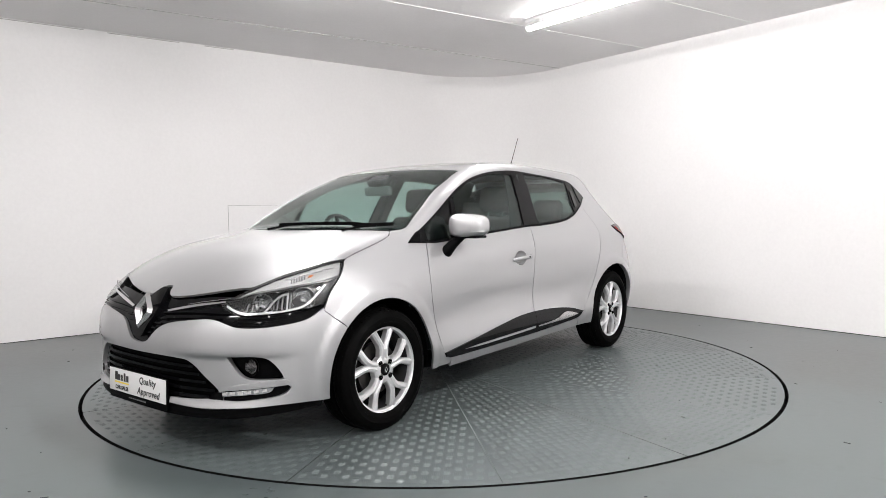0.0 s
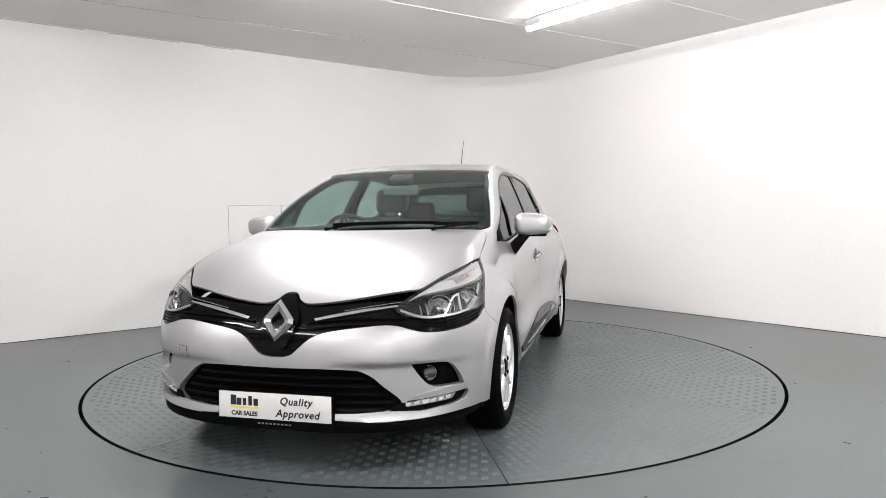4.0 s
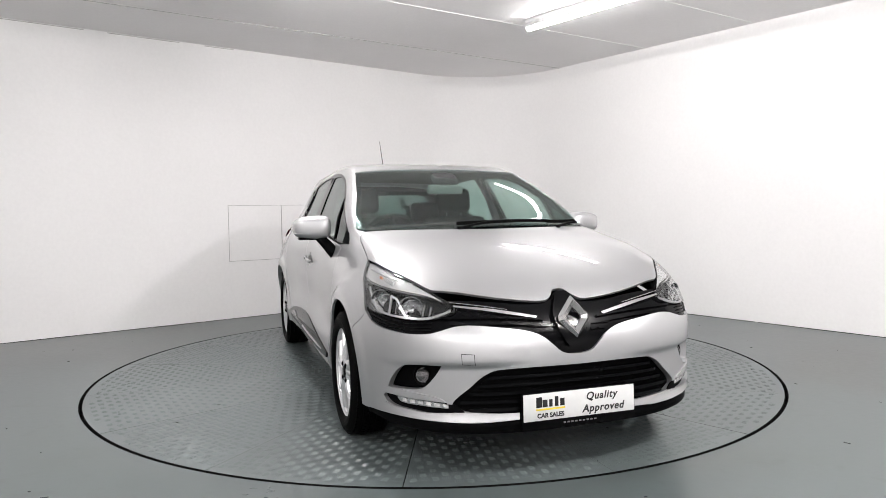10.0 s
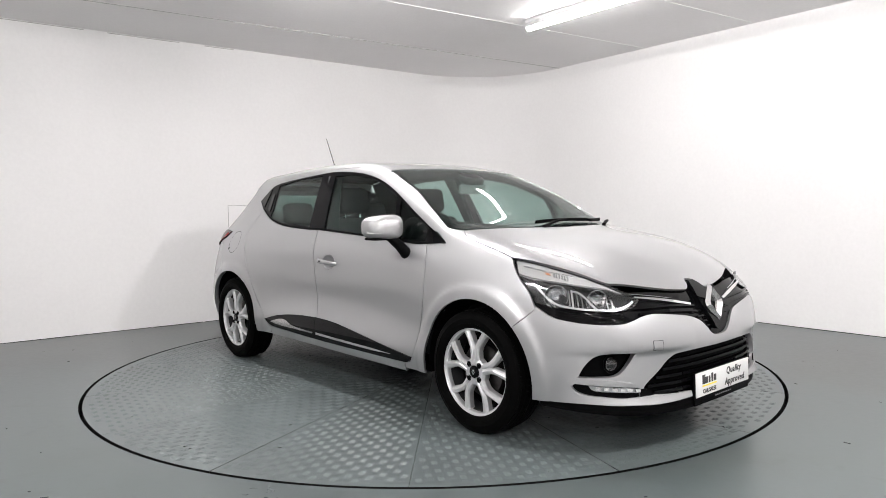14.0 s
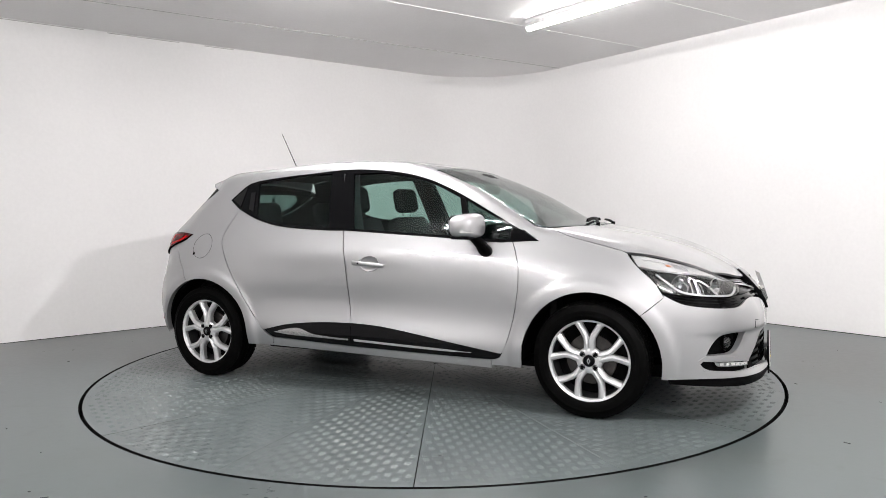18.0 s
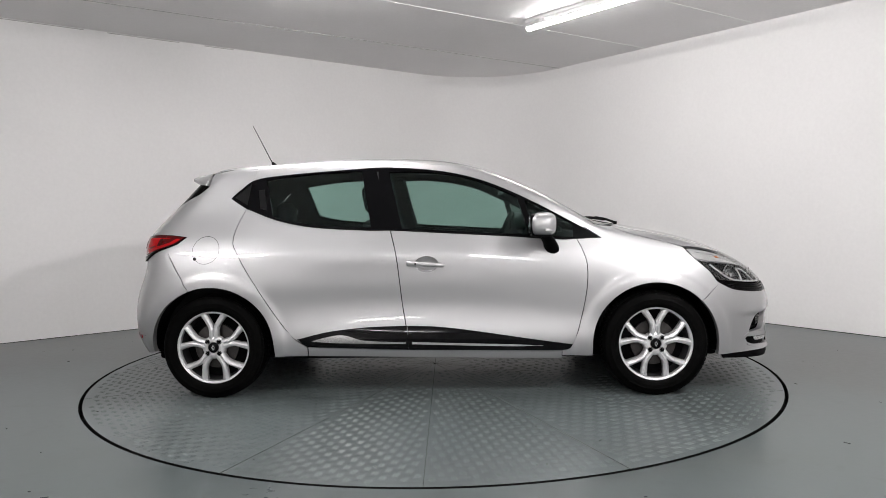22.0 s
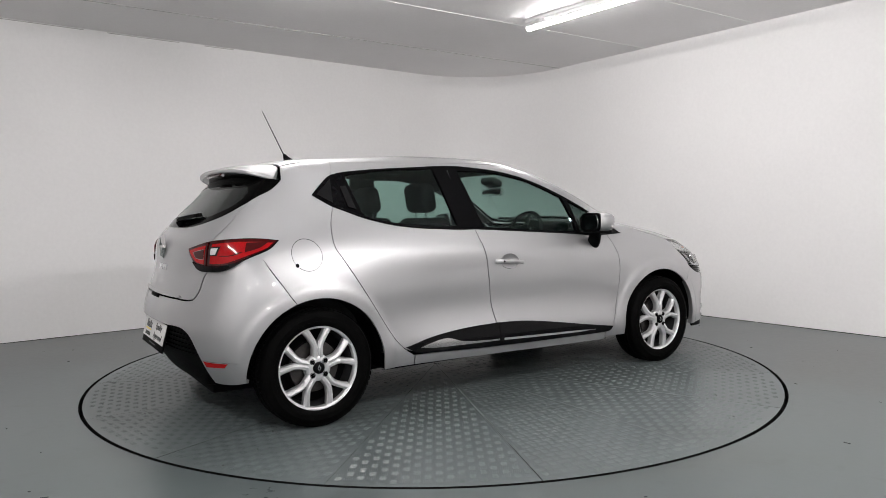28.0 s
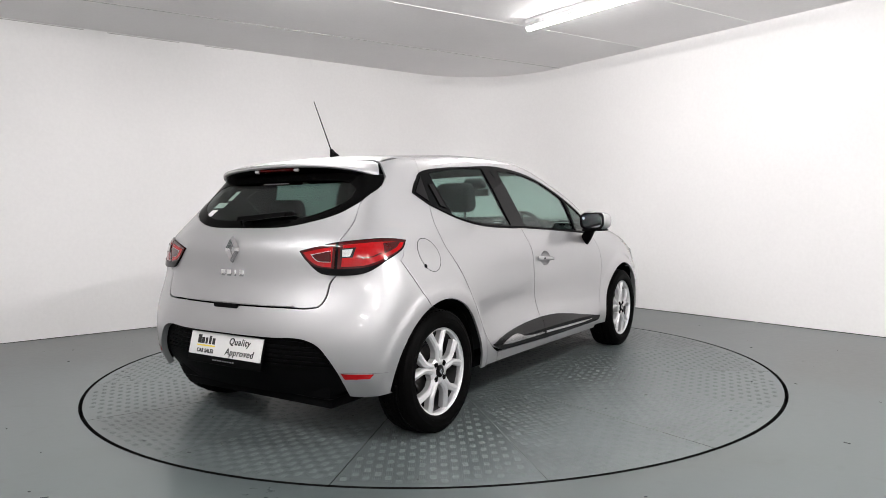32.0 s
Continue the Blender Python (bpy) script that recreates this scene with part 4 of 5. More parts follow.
    # dark frame between lens and housing
    skin("bezel", "front", HEAD, LAMP_DARK, housing, "black bezel", offset=-0.004, res=0.02, thick=0.045, left=left, gap=0.001, holes=[shrunk(HEAD, .988, .972)])
    # fog lamp
    fog = bowl("fog_lamp", (1.940, s * .618, .408), .043, .03, (0, 0, 12 * s), PLASTIC, car, "round fog lamp")
    bowl("reflector", (1.937, s * .618, .408), .029, .022, (0, 0, 12 * s), MESH_GREY, fog)
    bowl("bulb_cap", (1.934, s * .618, .408), .009, .012, (0, 0, 12 * s), CHROME, fog)
    bm = bmesh.new()
    lathe(bm, [(.036, 0), (.032, .008), (.024, .016), (.012, .021), (.001, .0225)], 24)
    bmesh.ops.transform(bm, matrix=pose(1.941, s * .618, .408, 0, 0, 12 * s) @ pose(0, 0, 0, 0, 0, -90), verts=bm.verts)
    part("lens", bm, FOG_LENS, fog, "clear fog lamp lens")


# rear end
GATE_SIDE = [(-34, .664), (-36.4, .700), (-37.9, .773), (-39.7, .811), (-40.5, .950), (-41.6, .975), (-44.9, 1.038), (-47.9, 1.130)]
GLASS_FOOT = [(-48.6, 1.143), (-40.4, 1.083), (-30.6, 1.045), (-19.6, 1.022), (0, 1.018)]
MOUTH = [(-42.6, .262), (-40.8, .330), (-39.5, .376), (-37.1, .440), (-34.2, .495), (-29.4, .522), (-19.5, .520), (0, .520)]
skin("tailgate", "rear", whole([(0, .657), (-23.4, .659)] + GATE_SIDE + GLASS_FOOT), PAINT, car, "silver tailgate", res=0.028, gap=0.0025)
skin("rear_window", "rear", whole(GLASS_FOOT[::-1] + [(-57.0, 1.212), (-60.0, 1.262), (-52, 1.285), (-40, 1.30), (0, 1.31)]), GLASS_REAR, car, "dark tinted rear window", res=0.03, thick=0.004, offset=-0.004, back=GLASS_REAR)
skin("window_border", "rear", whole(GLASS_FOOT[::-1] + [(-57.0, 1.212), (-60.0, 1.262), (-52, 1.285), (-40, 1.30), (0, 1.31)]), FRIT, car, "black printed window border", res=0.025, thick=0.002, offset=-0.002,
     holes=[whole([(0, 1.055), (-19, 1.058), (-29, 1.075), (-38, 1.112), (-44, 1.150), (-47, 1.20), (-44, 1.235), (-30, 1.248), (0, 1.250)])])
rb = [(0, .653), (-23.4, .655), (-34, .660), (-36.6, .697), (-38.1, .770), (-39.8, .807), (-46.4, .812), (-50.3, .838), (-54.2, .870)] + conv("side", [(-1.558, .862), (-1.4185, .639)], "rear") + conv("side", arc(-HUBS, .296, ARCH_R, 112, 183, 12), "rear") + [(-53.5, .272), (-50.1, .262), (-45.5, .258)] + MOUTH
skin("rear_bumper", "rear", whole(rb), PAINT, car, "silver rear bumper", thick=0.030, res=0.019, gap=0.0015)
skin("diffuser", "rear", whole([(0, .527), (-19.5, .527), (-30, .529), (-35.5, .498), (-38.4, .442), (-41, .376), (-42.8, .275), (-39, .235), (-30, .215), (-20, .208), (0, .205)]), PLASTIC, car, "black lower rear valance", offset=-0.042, res=0.03)
for z, a in ((.500, 30), (.476, 32.5), (.452, 34.5), (.428, 35.5), (.404, 36.5), (.380, 37.5)):
    skin("slat", "rear", [(-a, z + .005), (-20, z + .008), (0, z + .008), (20, z + .008), (a, z + .005), (a, z - .005), (20, z - .006), (0, z - .006), (-20, z - .006), (-a, z - .005)], PLASTIC, car, "black valance rib", offset=-0.032, res=0.03, thick=0.012)
both("rear_reflector", "rear", [(-40.3, .374), (-48.6, .371), (-47.6, .350), (-41.4, .346)], RED, car, "red rear reflector", offset=0.003, res=0.015, thick=0.006)
both("bumper_line", "rear", [(-40.0, .3785), (-52.0, .374), (-52.0, .3715), (-40.0, .3760)], GAP, car, "fine bumper joint", offset=0.0008, res=0.02, thick=0.001)
TAIL_IN = [(-28.9, .912), (-34.5, .932), (-39.9, .948), (-39.2, .822), (-34.7, .834), (-31.2, .868)]
TAIL_OUT = [(-40.5, .950), (-50.2, .962), (-56, .960), (-61.0, .951), (-58.9, .916), (-54.6, .883), (-50.3, .850), (-46.4, .829), (-39.9, .822)]
TAIL_FOOT = [(-32.2, .850), (-34.7, .840), (-39.6, .834), (-46.4, .838), (-50.3, .851), (-53.0, .869), (-50.3, .838), (-46.4, .810), (-39.6, .803), (-35.5, .812)]
TAIL_SEAT = [(-28.4, .913), (-34.5, .935), (-40.2, .953), (-50.2, .966), (-56, .964), (-61.6, .953), (-59.3, .914), (-54.6, .878), (-50.3, .845), (-46.4, .822), (-39.9, .812), (-34.7, .826), (-31.0, .864)]
both("corner_panel", "rear", [(-40, .812), (-46, .805), (-52, .815), (-57, .830), (-62, .855), (-64.5, .90), (-64, .950), (-58, .975), (-50, .980)], PAINT, car, "silver panel round the tail light", offset=-0.003, res=0.02, thick=0.006, gap=0.0)
for left in (False, True):
    skin("tail_light_seat", "rear", TAIL_SEAT, BLACK, car, "black frame of the tail light", offset=0.002, res=0.02, thick=0.02, left=left, gap=0.0)
    for inner, outline in ((True, TAIL_IN), (False, TAIL_OUT)):
        lamp = skin("tail_light", "rear", outline, RED_DARK, car, "red tail light with a dark edge", offset=0.007, res=0.018, thick=0.03, left=left, gap=0.0015)
        bright = shrunk(outline, .82, .72) if inner else shrunk(outline, .88, .74)
        skin("lamp_detail", "rear", bright, RED, lamp, "bright red lamp section", offset=0.0085, res=0.012, thick=0.003, left=left, gap=0.0)
        if inner:
            marks = [([(-32.4, .8962), (-38.4, .9135), (-38.4, .8635), (-34.5, .8675)], SATIN, .0095, "thin pale outline"), ([(-32.7, .895), (-38.4, .912), (-38.4, .865), (-34.6, .869)], RED_DARK, .0105, "dark red inner block")]
        else:
            marks = [([(-41.0, .922), (-45.2, .927), (-44.2, .884), (-41.0, .882)], LAMP_DARK, .0095, "dark frame of the reversing lamp"), ([(-41.6, .917), (-44.4, .920), (-43.6, .889), (-41.6, .887)], CLEAR_LENS, .0105, "clear reversing lamp"),
                     ([(-52.5, .942), (-58.4, .943), (-56.4, .918), (-52.5, .897)], RED_DARK, .0095, "dark red lamp section"), ([(-45.0, .880), (-49.0, .882), (-52.0, .898), (-51.4, .900), (-48.8, .886), (-45.0, .883)], RED_DARK, .0095, "thin dark line")]
        for o, m, off, lab in marks:
            skin("lamp_detail", "rear", o, m, lamp, lab, offset=off, res=0.012, thick=0.003, left=left, gap=0.0)
    skin("tail_light_foot", "rear", TAIL_FOOT, BLACK, car, "black strip below the tail light", offset=0.012, res=0.015, thick=0.02, left=left, gap=0.0)
emblem((-1.850, 0, .915), (.085, .135), 3, car, EMBLEM, -1)
# raised badge letters as plain bars
for k in range(4):
    bm = bmesh.new()
    box(bm, (0.006, 0.030 if k != 2 else 0.010, 0.032), (-1.858, 0.066 - k * 0.044, .803), (0, 3, 0), 0.003)
    part("badge_bar", bm, CHROME, car, "small chrome badge mark")
skin("gate_blade", "rear", whole([(0, .677), (-18, .679), (-25, .676), (-27.5, .667), (-25, .6625), (0, .6625)]), PAINT, car, "thin silver blade along the tailgate edge", offset=0.007, res=0.014, thick=0.010, gap=0.0)
bm = bmesh.new()
box(bm, (0.03, 0.17, 0.022), (-1.895, 0, .648), bevel=0.008)
part("tailgate_grip", bm, PLASTIC, car, "black tailgate grip")


def strips(lines):
    """Verts and faces of a sheet through equal rows of points."""
    n, k = len(lines[0]), len(lines)
    return np.concatenate(lines), [(r * n + i, (r + 1) * n + i, (r + 1) * n + i + 1, r * n + i + 1) for r in range(k - 1) for i in range(n - 1)]


# the roof spoiler carries the roof line on to a thin lip whose ends turn down
ys = np.linspace(-.560, .560, 49)
u = np.abs(ys) / .560
lip_x = -1.578 + .070 * u ** 2.2 + .10 * u ** 9
root_x = -1.400 + .025 * u ** 4
root_y = ys / .560 * .530
root_z = lift("top", np.stack([root_x, root_y], 1))[:, 2]
lip_z = 1.336 - .030 * u ** 2 - .030 * u ** 8
upper_rows, lower_rows = [], []
for q in np.linspace(0, 1, 9):
    x = root_x + (lip_x - root_x) * q
    z = root_z + (lip_z - root_z) * q + .010 * np.sin(q * math.pi) * (1 - u ** 4)
    upper_rows.append(np.stack([x, root_y + (ys - root_y) * q, z + .002], 1))
for dx, dz in ((-.003, -.004), (-.002, -.012), (.006, -.018), (.014, -.018)):
    upper_rows.append(np.stack([lip_x + dx, ys * (1 - .004 * (dx > 0)), lip_z + dz], 1))
for dx, dz in ((.012, -.0165), (.030, -.030), (.060, -.040), (.100, -.062), (.135, -.100)):
    f = dx / .135
    lower_rows.append(np.stack([lip_x + dx * (1 - .25 * u ** 3), ys * (.992 - .012 * f), lip_z + dz * (1 - .30 * u ** 2)], 1))
me = mesh_from("spoiler", *strips(upper_rows), [PAINT])
me.set_sharp_from_angle(angle=radians(35))
spoiler = part_mesh("spoiler", me, car, "silver roof spoiler with a thin lip")
me = mesh_from("spoiler_underside", *strips(lower_rows), [BLACK])
part_mesh("spoiler_underside", me, spoiler, "gloss black spoiler underside")
for end in (0, -1):
    edge = np.array([row[end] for row in upper_rows[:10]])
    drop = np.linspace(.030, .072, 10)[:, None]
    inward = np.array([0, .004 if end == 0 else -.004, 0])
    me = mesh_from("spoiler_end", *strips([edge, edge + inward * .3 - [0, 0, .4] * drop, edge + inward - [0, 0, 1] * drop, edge + inward * 4 - [0, 0, 1.05] * drop]), [PAINT])
    part_mesh("spoiler_end", me, spoiler, "silver side of the spoiler")
bm = bmesh.new()
box(bm, (0.014, 0.25, 0.016), (-1.556, 0, 1.308), (0, 35, 0), 0.003)
brake = part("brake_light", bm, RED_DARK, spoiler, "high red brake light")
for s in (-1, 1):
    bm = bmesh.new()
    box(bm, (0.014, 0.030, 0.018), (-1.553, s * .143, 1.307), (0, 35, s * 3), 0.003)
    part("light_end", bm, CLEAR_LENS, spoiler, "pale end of the brake light")

# fuel flap
both_flap = skin("fuel_flap", "side", arc(-1.332, .876, .078, 0, 345, 24), PAINT, car, "round silver fuel flap", offset=0.0008, res=0.02, thick=0.003, gap=0.001)
skin("fuel_joint", "side", arc(-1.332, .876, .0825, 0, 345, 24), GAP, car, "fine joint round the fuel flap", offset=0.0004, res=0.02, thick=0.002, holes=[arc(-1.332, .876, .0775, 0, 345, 24)])
skin("fuel_catch", "side", arc(-1.392, .826, .011, 0, 330, 10), PLASTIC, car, "black fuel flap catch", offset=0.002, res=0.01, thick=0.003)

# door handles
for left in (False, True):
    s = 1 if left else -1
    p = lift("side", np.array([(-.065, .782)]))[0]
    bm = bmesh.new()
    y = s * (abs(p[1]) + .018)
    sweep(bm, [(.068, y - s * .012, .769), (.056, y, .771), (0, y + s * .004, .776), (-.07, y + s * .004, .780), (-.130, y, .783), (-.143, y - s * .012, .784)], lambda t: [((.007) * math.cos(q), (.010 + .005 * t) * math.sin(q)) for q in np.linspace(0, 2 * math.pi, 13)[:-1]])
    bmesh.ops.recalc_face_normals(bm, faces=bm.faces)
    h = part("door_handle", bm, PAINT, car, "silver bar door handle")
    bm = bmesh.new()
    rod(bm, (-.094, y + s * .009, .782), (-.094, y + s * .0125, .782), .006, n=12)
    part("key_cover", bm, PLASTIC, h, "small dark lock mark")


def slab(bm, w, h, d, corner, at, turn, n=6):
    """An upright pane across x with rounded corners: w along y, h along z, d thick."""
    loop = []
    for cy, cz, a0 in ((1, 1, 0), (-1, 1, 90), (-1, -1, 180), (1, -1, 270)):
        for q in np.linspace(a0, a0 + 90, n):
            loop.append((cy * (w / 2 - corner) + corner * math.cos(radians(q)), cz * (h / 2 - corner) + corner * math.sin(radians(q))))
    rows = [[bm.verts.new(pose(*at, *turn) @ Vector((x, y * k, z * k))) for y, z in loop] for x, k in ((d / 2, .97), (d / 2 - .003, 1), (-d / 2 + .003, 1), (-d / 2, .97))]
    for r0, r1 in zip(rows, rows[1:]):
        for i in range(len(loop)):
            j = (i + 1) % len(loop)
            bm.faces.new((r0[i], r0[j], r1[j], r1[i]))
    bm.faces.new(rows[0][::-1])
    bm.faces.new(rows[-1])
    bmesh.ops.recalc_face_normals(bm, faces=bm.faces)


# door mirrors
for left in (False, True):
    s = 1 if left else -1
    bm = bmesh.new()
    bmesh.ops.create_uvsphere(bm, u_segments=28, v_segments=18, radius=1)
    for v in bm.verts:
        x, y, z = v.co
        e = 0.62
        x, y, z = (math.copysign(abs(q) ** e, q) for q in (x, y, z))
        x = x * .084 if x > 0 else x * .062
        z *= .074 - .020 * (y * .5 + .5) * (1 if z > 0 else .5)
        v.co = (x - .012 * y + .01, y * .108 * 1.0, z)
    bmesh.ops.transform(bm, matrix=pose(.625, s * .878, 1.006, 0, 0, 2 * s) @ Matrix.Diagonal((1, s, 1, 1)), verts=bm.verts)
    bmesh.ops.recalc_face_normals(bm, faces=bm.faces)
    shell = part("mirror", bm, PAINT, car, "silver door mirror on a black foot")
    bm = bmesh.new()
    slab(bm, .176, .118, .024, .042, (.578, s * .874, 1.004), (0, 0, -2 * s))
    part("mirror_rim", bm, BLACK, shell, "black mirror rim")
    bm = bmesh.new()
    slab(bm, .150, .094, .008, .034, (.5650, s * .874, 1.004), (0, -1, 2 * s))
    part("mirror_glass", bm, MIRROR, shell, "mirror glass")
    bm = bmesh.new()
    sweep(bm, [(.640, s * .86, .960), (.655, s * .835, .945), (.685, s * .80, .905), (.700, s * .775, .872), (.705, s * .755, .850)], lambda t: [((.034 + .014 * t) * math.cos(q), (.020 + .016 * t) * math.sin(q)) for q in np.linspace(0, 2 * math.pi, 17)[:-1]])
    bmesh.ops.recalc_face_normals(bm, faces=bm.faces)
    part("mirror_foot", bm, PLASTIC, shell, "black mirror foot")
    bm = bmesh.new()
    box(bm, (.110, .160, .014), (.630, s * .873, .940), (0, 0, 2 * s), .006)
    part("mirror_base", bm, PLASTIC, shell, "black lower mirror cover")
    bm = bmesh.new()
    sweep(bm, [(.632 + .081 * math.cos(radians(q)) ** .62 - .016 * math.sin(radians(q)) ** .62, s * (.878 + .1045 * math.sin(radians(q)) ** .62), .976) for q in (20, 32, 45, 58, 70, 80)], [(-.004, -.006), (.004, -.006), (.004, .006), (-.004, .006)])
    bmesh.ops.recalc_face_normals(bm, faces=bm.faces)
    part("indicator", bm, CLEAR_LENS, shell, "clear side indicator")

# aerial and wipers
bm = bmesh.new()
for i, (x, z, r) in enumerate(((-1.108, 1.390, .036), (-1.116, 1.406, .029), (-1.126, 1.422, .018), (-1.139, 1.446, .008))):
    if i:
        rod(bm, (last[0], 0, last[1]), (x, 0, z), last[2], r, 14)
    last = (x, z, r)
aerial = part("aerial", bm, PLASTIC, car, "black whip aerial")
bm = bmesh.new()
rod(bm, (-1.136, 0, 1.434), (-1.268, 0, 1.698), .0034, .0020, 8)
part("whip", bm, PLASTIC, aerial)


def on_skin(x, y, up):
    q = lift("top", np.array([(x, y)]))
    return tuple((q + grad(q) * up)[0])


for pivot, knee, tip0, tip1 in (((1.20, -.18), (1.12, .10), (1.13, -.17), (1.05, .42)), ((1.17, .42), (1.08, .58), (1.08, .40), (.985, .625))):
    a, b = on_skin(*pivot, .006), on_skin(*knee, .024)
    bm = bmesh.new()
    sweep(bm, [a, tuple((np.array(a) + np.array(b)) / 2 + (0, 0, .006)), b], [(-.009, -.006), (.009, -.006), (.006, .006), (-.006, .006)])
    rod(bm, (a[0], a[1], a[2] - .03), (a[0], a[1], a[2] + .008), .012, n=12)
    bmesh.ops.recalc_face_normals(bm, faces=bm.faces)
    wiper = part("wiper", bm, PLASTIC, car, "black windscreen wiper")
    bm = bmesh.new()
    sweep(bm, [on_skin(tip0[0] + (tip1[0] - tip0[0]) * t, tip0[1] + (tip1[1] - tip0[1]) * t, .014) for t in np.linspace(0, 1, 7)], [(-.008, -.009), (.008, -.009), (.004, .010), (-.004, .010)])
    bmesh.ops.recalc_face_normals(bm, faces=bm.faces)
    part("blade", bm, RUBBER, wiper, "rubber wiper blade")


def on_rear(a, z, up):
    q = lift("rear", np.array([(a, z)]))
    return tuple((q + grad(q) * up)[0])


bm = bmesh.new()
rod(bm, on_rear(0, 1.040, -.01), on_rear(0, 1.040, .022), .026, .018, 16)
sweep(bm, [on_rear(a, z, u) for a, z, u in ((0, 1.045, .02), (-8, 1.052, .022), (-15, 1.064, .020), (-20, 1.070, .016))], [(-.016, -.009), (.016, -.009), (.011, .009), (-.011, .009)])
bmesh.ops.recalc_face_normals(bm, faces=bm.faces)
rw = part("rear_wiper", bm, PLASTIC, car, "black rear wiper")
bm = bmesh.new()
sweep(bm, [on_rear(-a, 1.058 + .0008 * a, .012) for a in np.linspace(-6, 23, 9)], [(-.012, -.009), (.012, -.009), (.007, .010), (-.007, .010)])
bmesh.ops.recalc_face_normals(bm, faces=bm.faces)
part("blade", bm, RUBBER, rw)

# show plates in place of number plates
def show_plate(m, label):
    bm = bmesh.new()
    box(bm, (.530, .150, .010), (0, -.018, -.006), bevel=.003)
    bmesh.ops.transform(bm, matrix=m, verts=bm.verts)
    holder = part("plate_holder", bm, PLASTIC, car, "black plate holder")
    bm = bmesh.new()
    box(bm, (.520, .111, .004), (0, 0, .002), bevel=.0015)
    bmesh.ops.transform(bm, matrix=m, verts=bm.verts)
    plate = part("show_plate", bm, PLATE_WHITE, holder, label)
    for text, x, y, size in (("CAR SALES", -.138, -.036, .0255), ("Quality", .100, .024, .044), ("Approved", .108, -.027, .044)):
        letters("lettering", text, size, INK, holder, m @ pose(x, y, .0046), "black lettering", .0010, 0.0 if size < .03 else .22, 1.0 if size < .03 else 1.13)
    for k, (w, h) in enumerate(((.026, .042), (.022, .030), (.015, .030), (.016, .040), (.020, .030))):
        bm = bmesh.new()
        box(bm, (w, h, .0012), (-.190 + k * .0265, .020 - (.042 - h) / 2, .0046))
        bmesh.ops.transform(bm, matrix=m, verts=bm.verts)
        part("name_bar", bm, INK, holder, "black bar of a trade name")
    bm = bmesh.new()
    box(bm, (.132, .007, .0012), (-.138, -.010, .0046))
    bmesh.ops.transform(bm, matrix=m, verts=bm.verts)
    part("underline", bm, YELLOW, holder, "yellow underline")
    for k in range(9):
        bm = bmesh.new()
        box(bm, (.011, .006, .001), (-.072 + k * .018, -.074, -.0005))
        bmesh.ops.transform(bm, matrix=m, verts=bm.verts)
        part("caption_bar", bm, DIM_INK, holder, "small pale caption mark")


FACE_FRONT = Matrix(((0, 0, 1, 0), (1, 0, 0, 0), (0, 1, 0, 0), (0, 0, 0, 1)))
FACE_REAR = Matrix(((0, 0, -1, 0), (-1, 0, 0, 0), (0, 1, 0, 0), (0, 0, 0, 1)))
show_plate(pose(2.140, 0, .280, 0, -2, 0) @ FACE_FRONT, "white dealer plate with black lettering")
show_plate(pose(-1.913, 0, .452, 0, 15, 0) @ FACE_REAR, "white dealer plate with black lettering")

# stickers in the rear window and tailgate caption as plain marks
for a, z, w, h, mat in ((30, 1.135, .11, .030, STICKER), (31, 1.095, .06, .035, PALE_INK), (27, 1.185, .05, .05, STICKER)):
    k = w / .014 / 2
    skin("sticker", "rear", [(a - k, z - h / 2), (a + k, z - h / 2), (a + k, z + h / 2), (a - k, z + h / 2)], mat, car, "small pale window sticker", offset=-0.003, res=0.03, thick=0.0006)
for k in range(12):
    a = -10 + k * 1.75
    skin("caption_bar", "rear", [(a, 1.236), (a + 1.1, 1.236), (a + 1.1, 1.243), (a, 1.243)], DIM_INK, car, "pale caption mark on the rear window", offset=-0.0015, res=0.02, thick=0.0006)

# wheels
def spoke_mesh():
    bm = bmesh.new()
    for side in (-1, 1):
        path = ((.013, .044), (.030, .064), (.049, .090), (.0590, .113), (.0620, .145), (.0635, .178), (.0650, .206))
        pts = [Vector((side * a, 0, r)) for a, r in path]
        hgt = (-.078, -.082, -.084, -.082, -.079, -.076, -.072)
        wid = (.0155, .0150, .0150, .0156, .0162, .0175, .0225)
        rings = []
        for i, p in enumerate(pts):
            d = (pts[min(i + 1, 6)] - pts[max(i - 1, 0)]).normalized()
            s = Vector((d.z, 0, -d.x))
            w, h = wid[i], hgt[i]
            rings.append([bm.verts.new(p + s * u + Vector((0, v, 0))) for u, v in ((-w, h + .040), (-w, h + .012), (-w * .62, h + .002), (w * .20 * side, h - .002), (w * .62, h + .002), (w, h + .012), (w, h + .040))])
        for r0, r1 in zip(rings, rings[1:]):
            for j in range(6):
                bm.faces.new((r0[j], r0[j + 1], r1[j + 1], r1[j]))
    bmesh.ops.recalc_face_normals(bm, faces=bm.faces)
    return bm


def to_mesh(name, bm, mat, angle=35):
    me = bpy.data.meshes.new(name)
    bm.to_mesh(me)
    bm.free()
    me.materials.append(mat)
    me.polygons.foreach_set("use_smooth", [True] * len(me.polygons))
    me.set_sharp_from_angle(angle=radians(angle))
    return me


bm = bmesh.new()
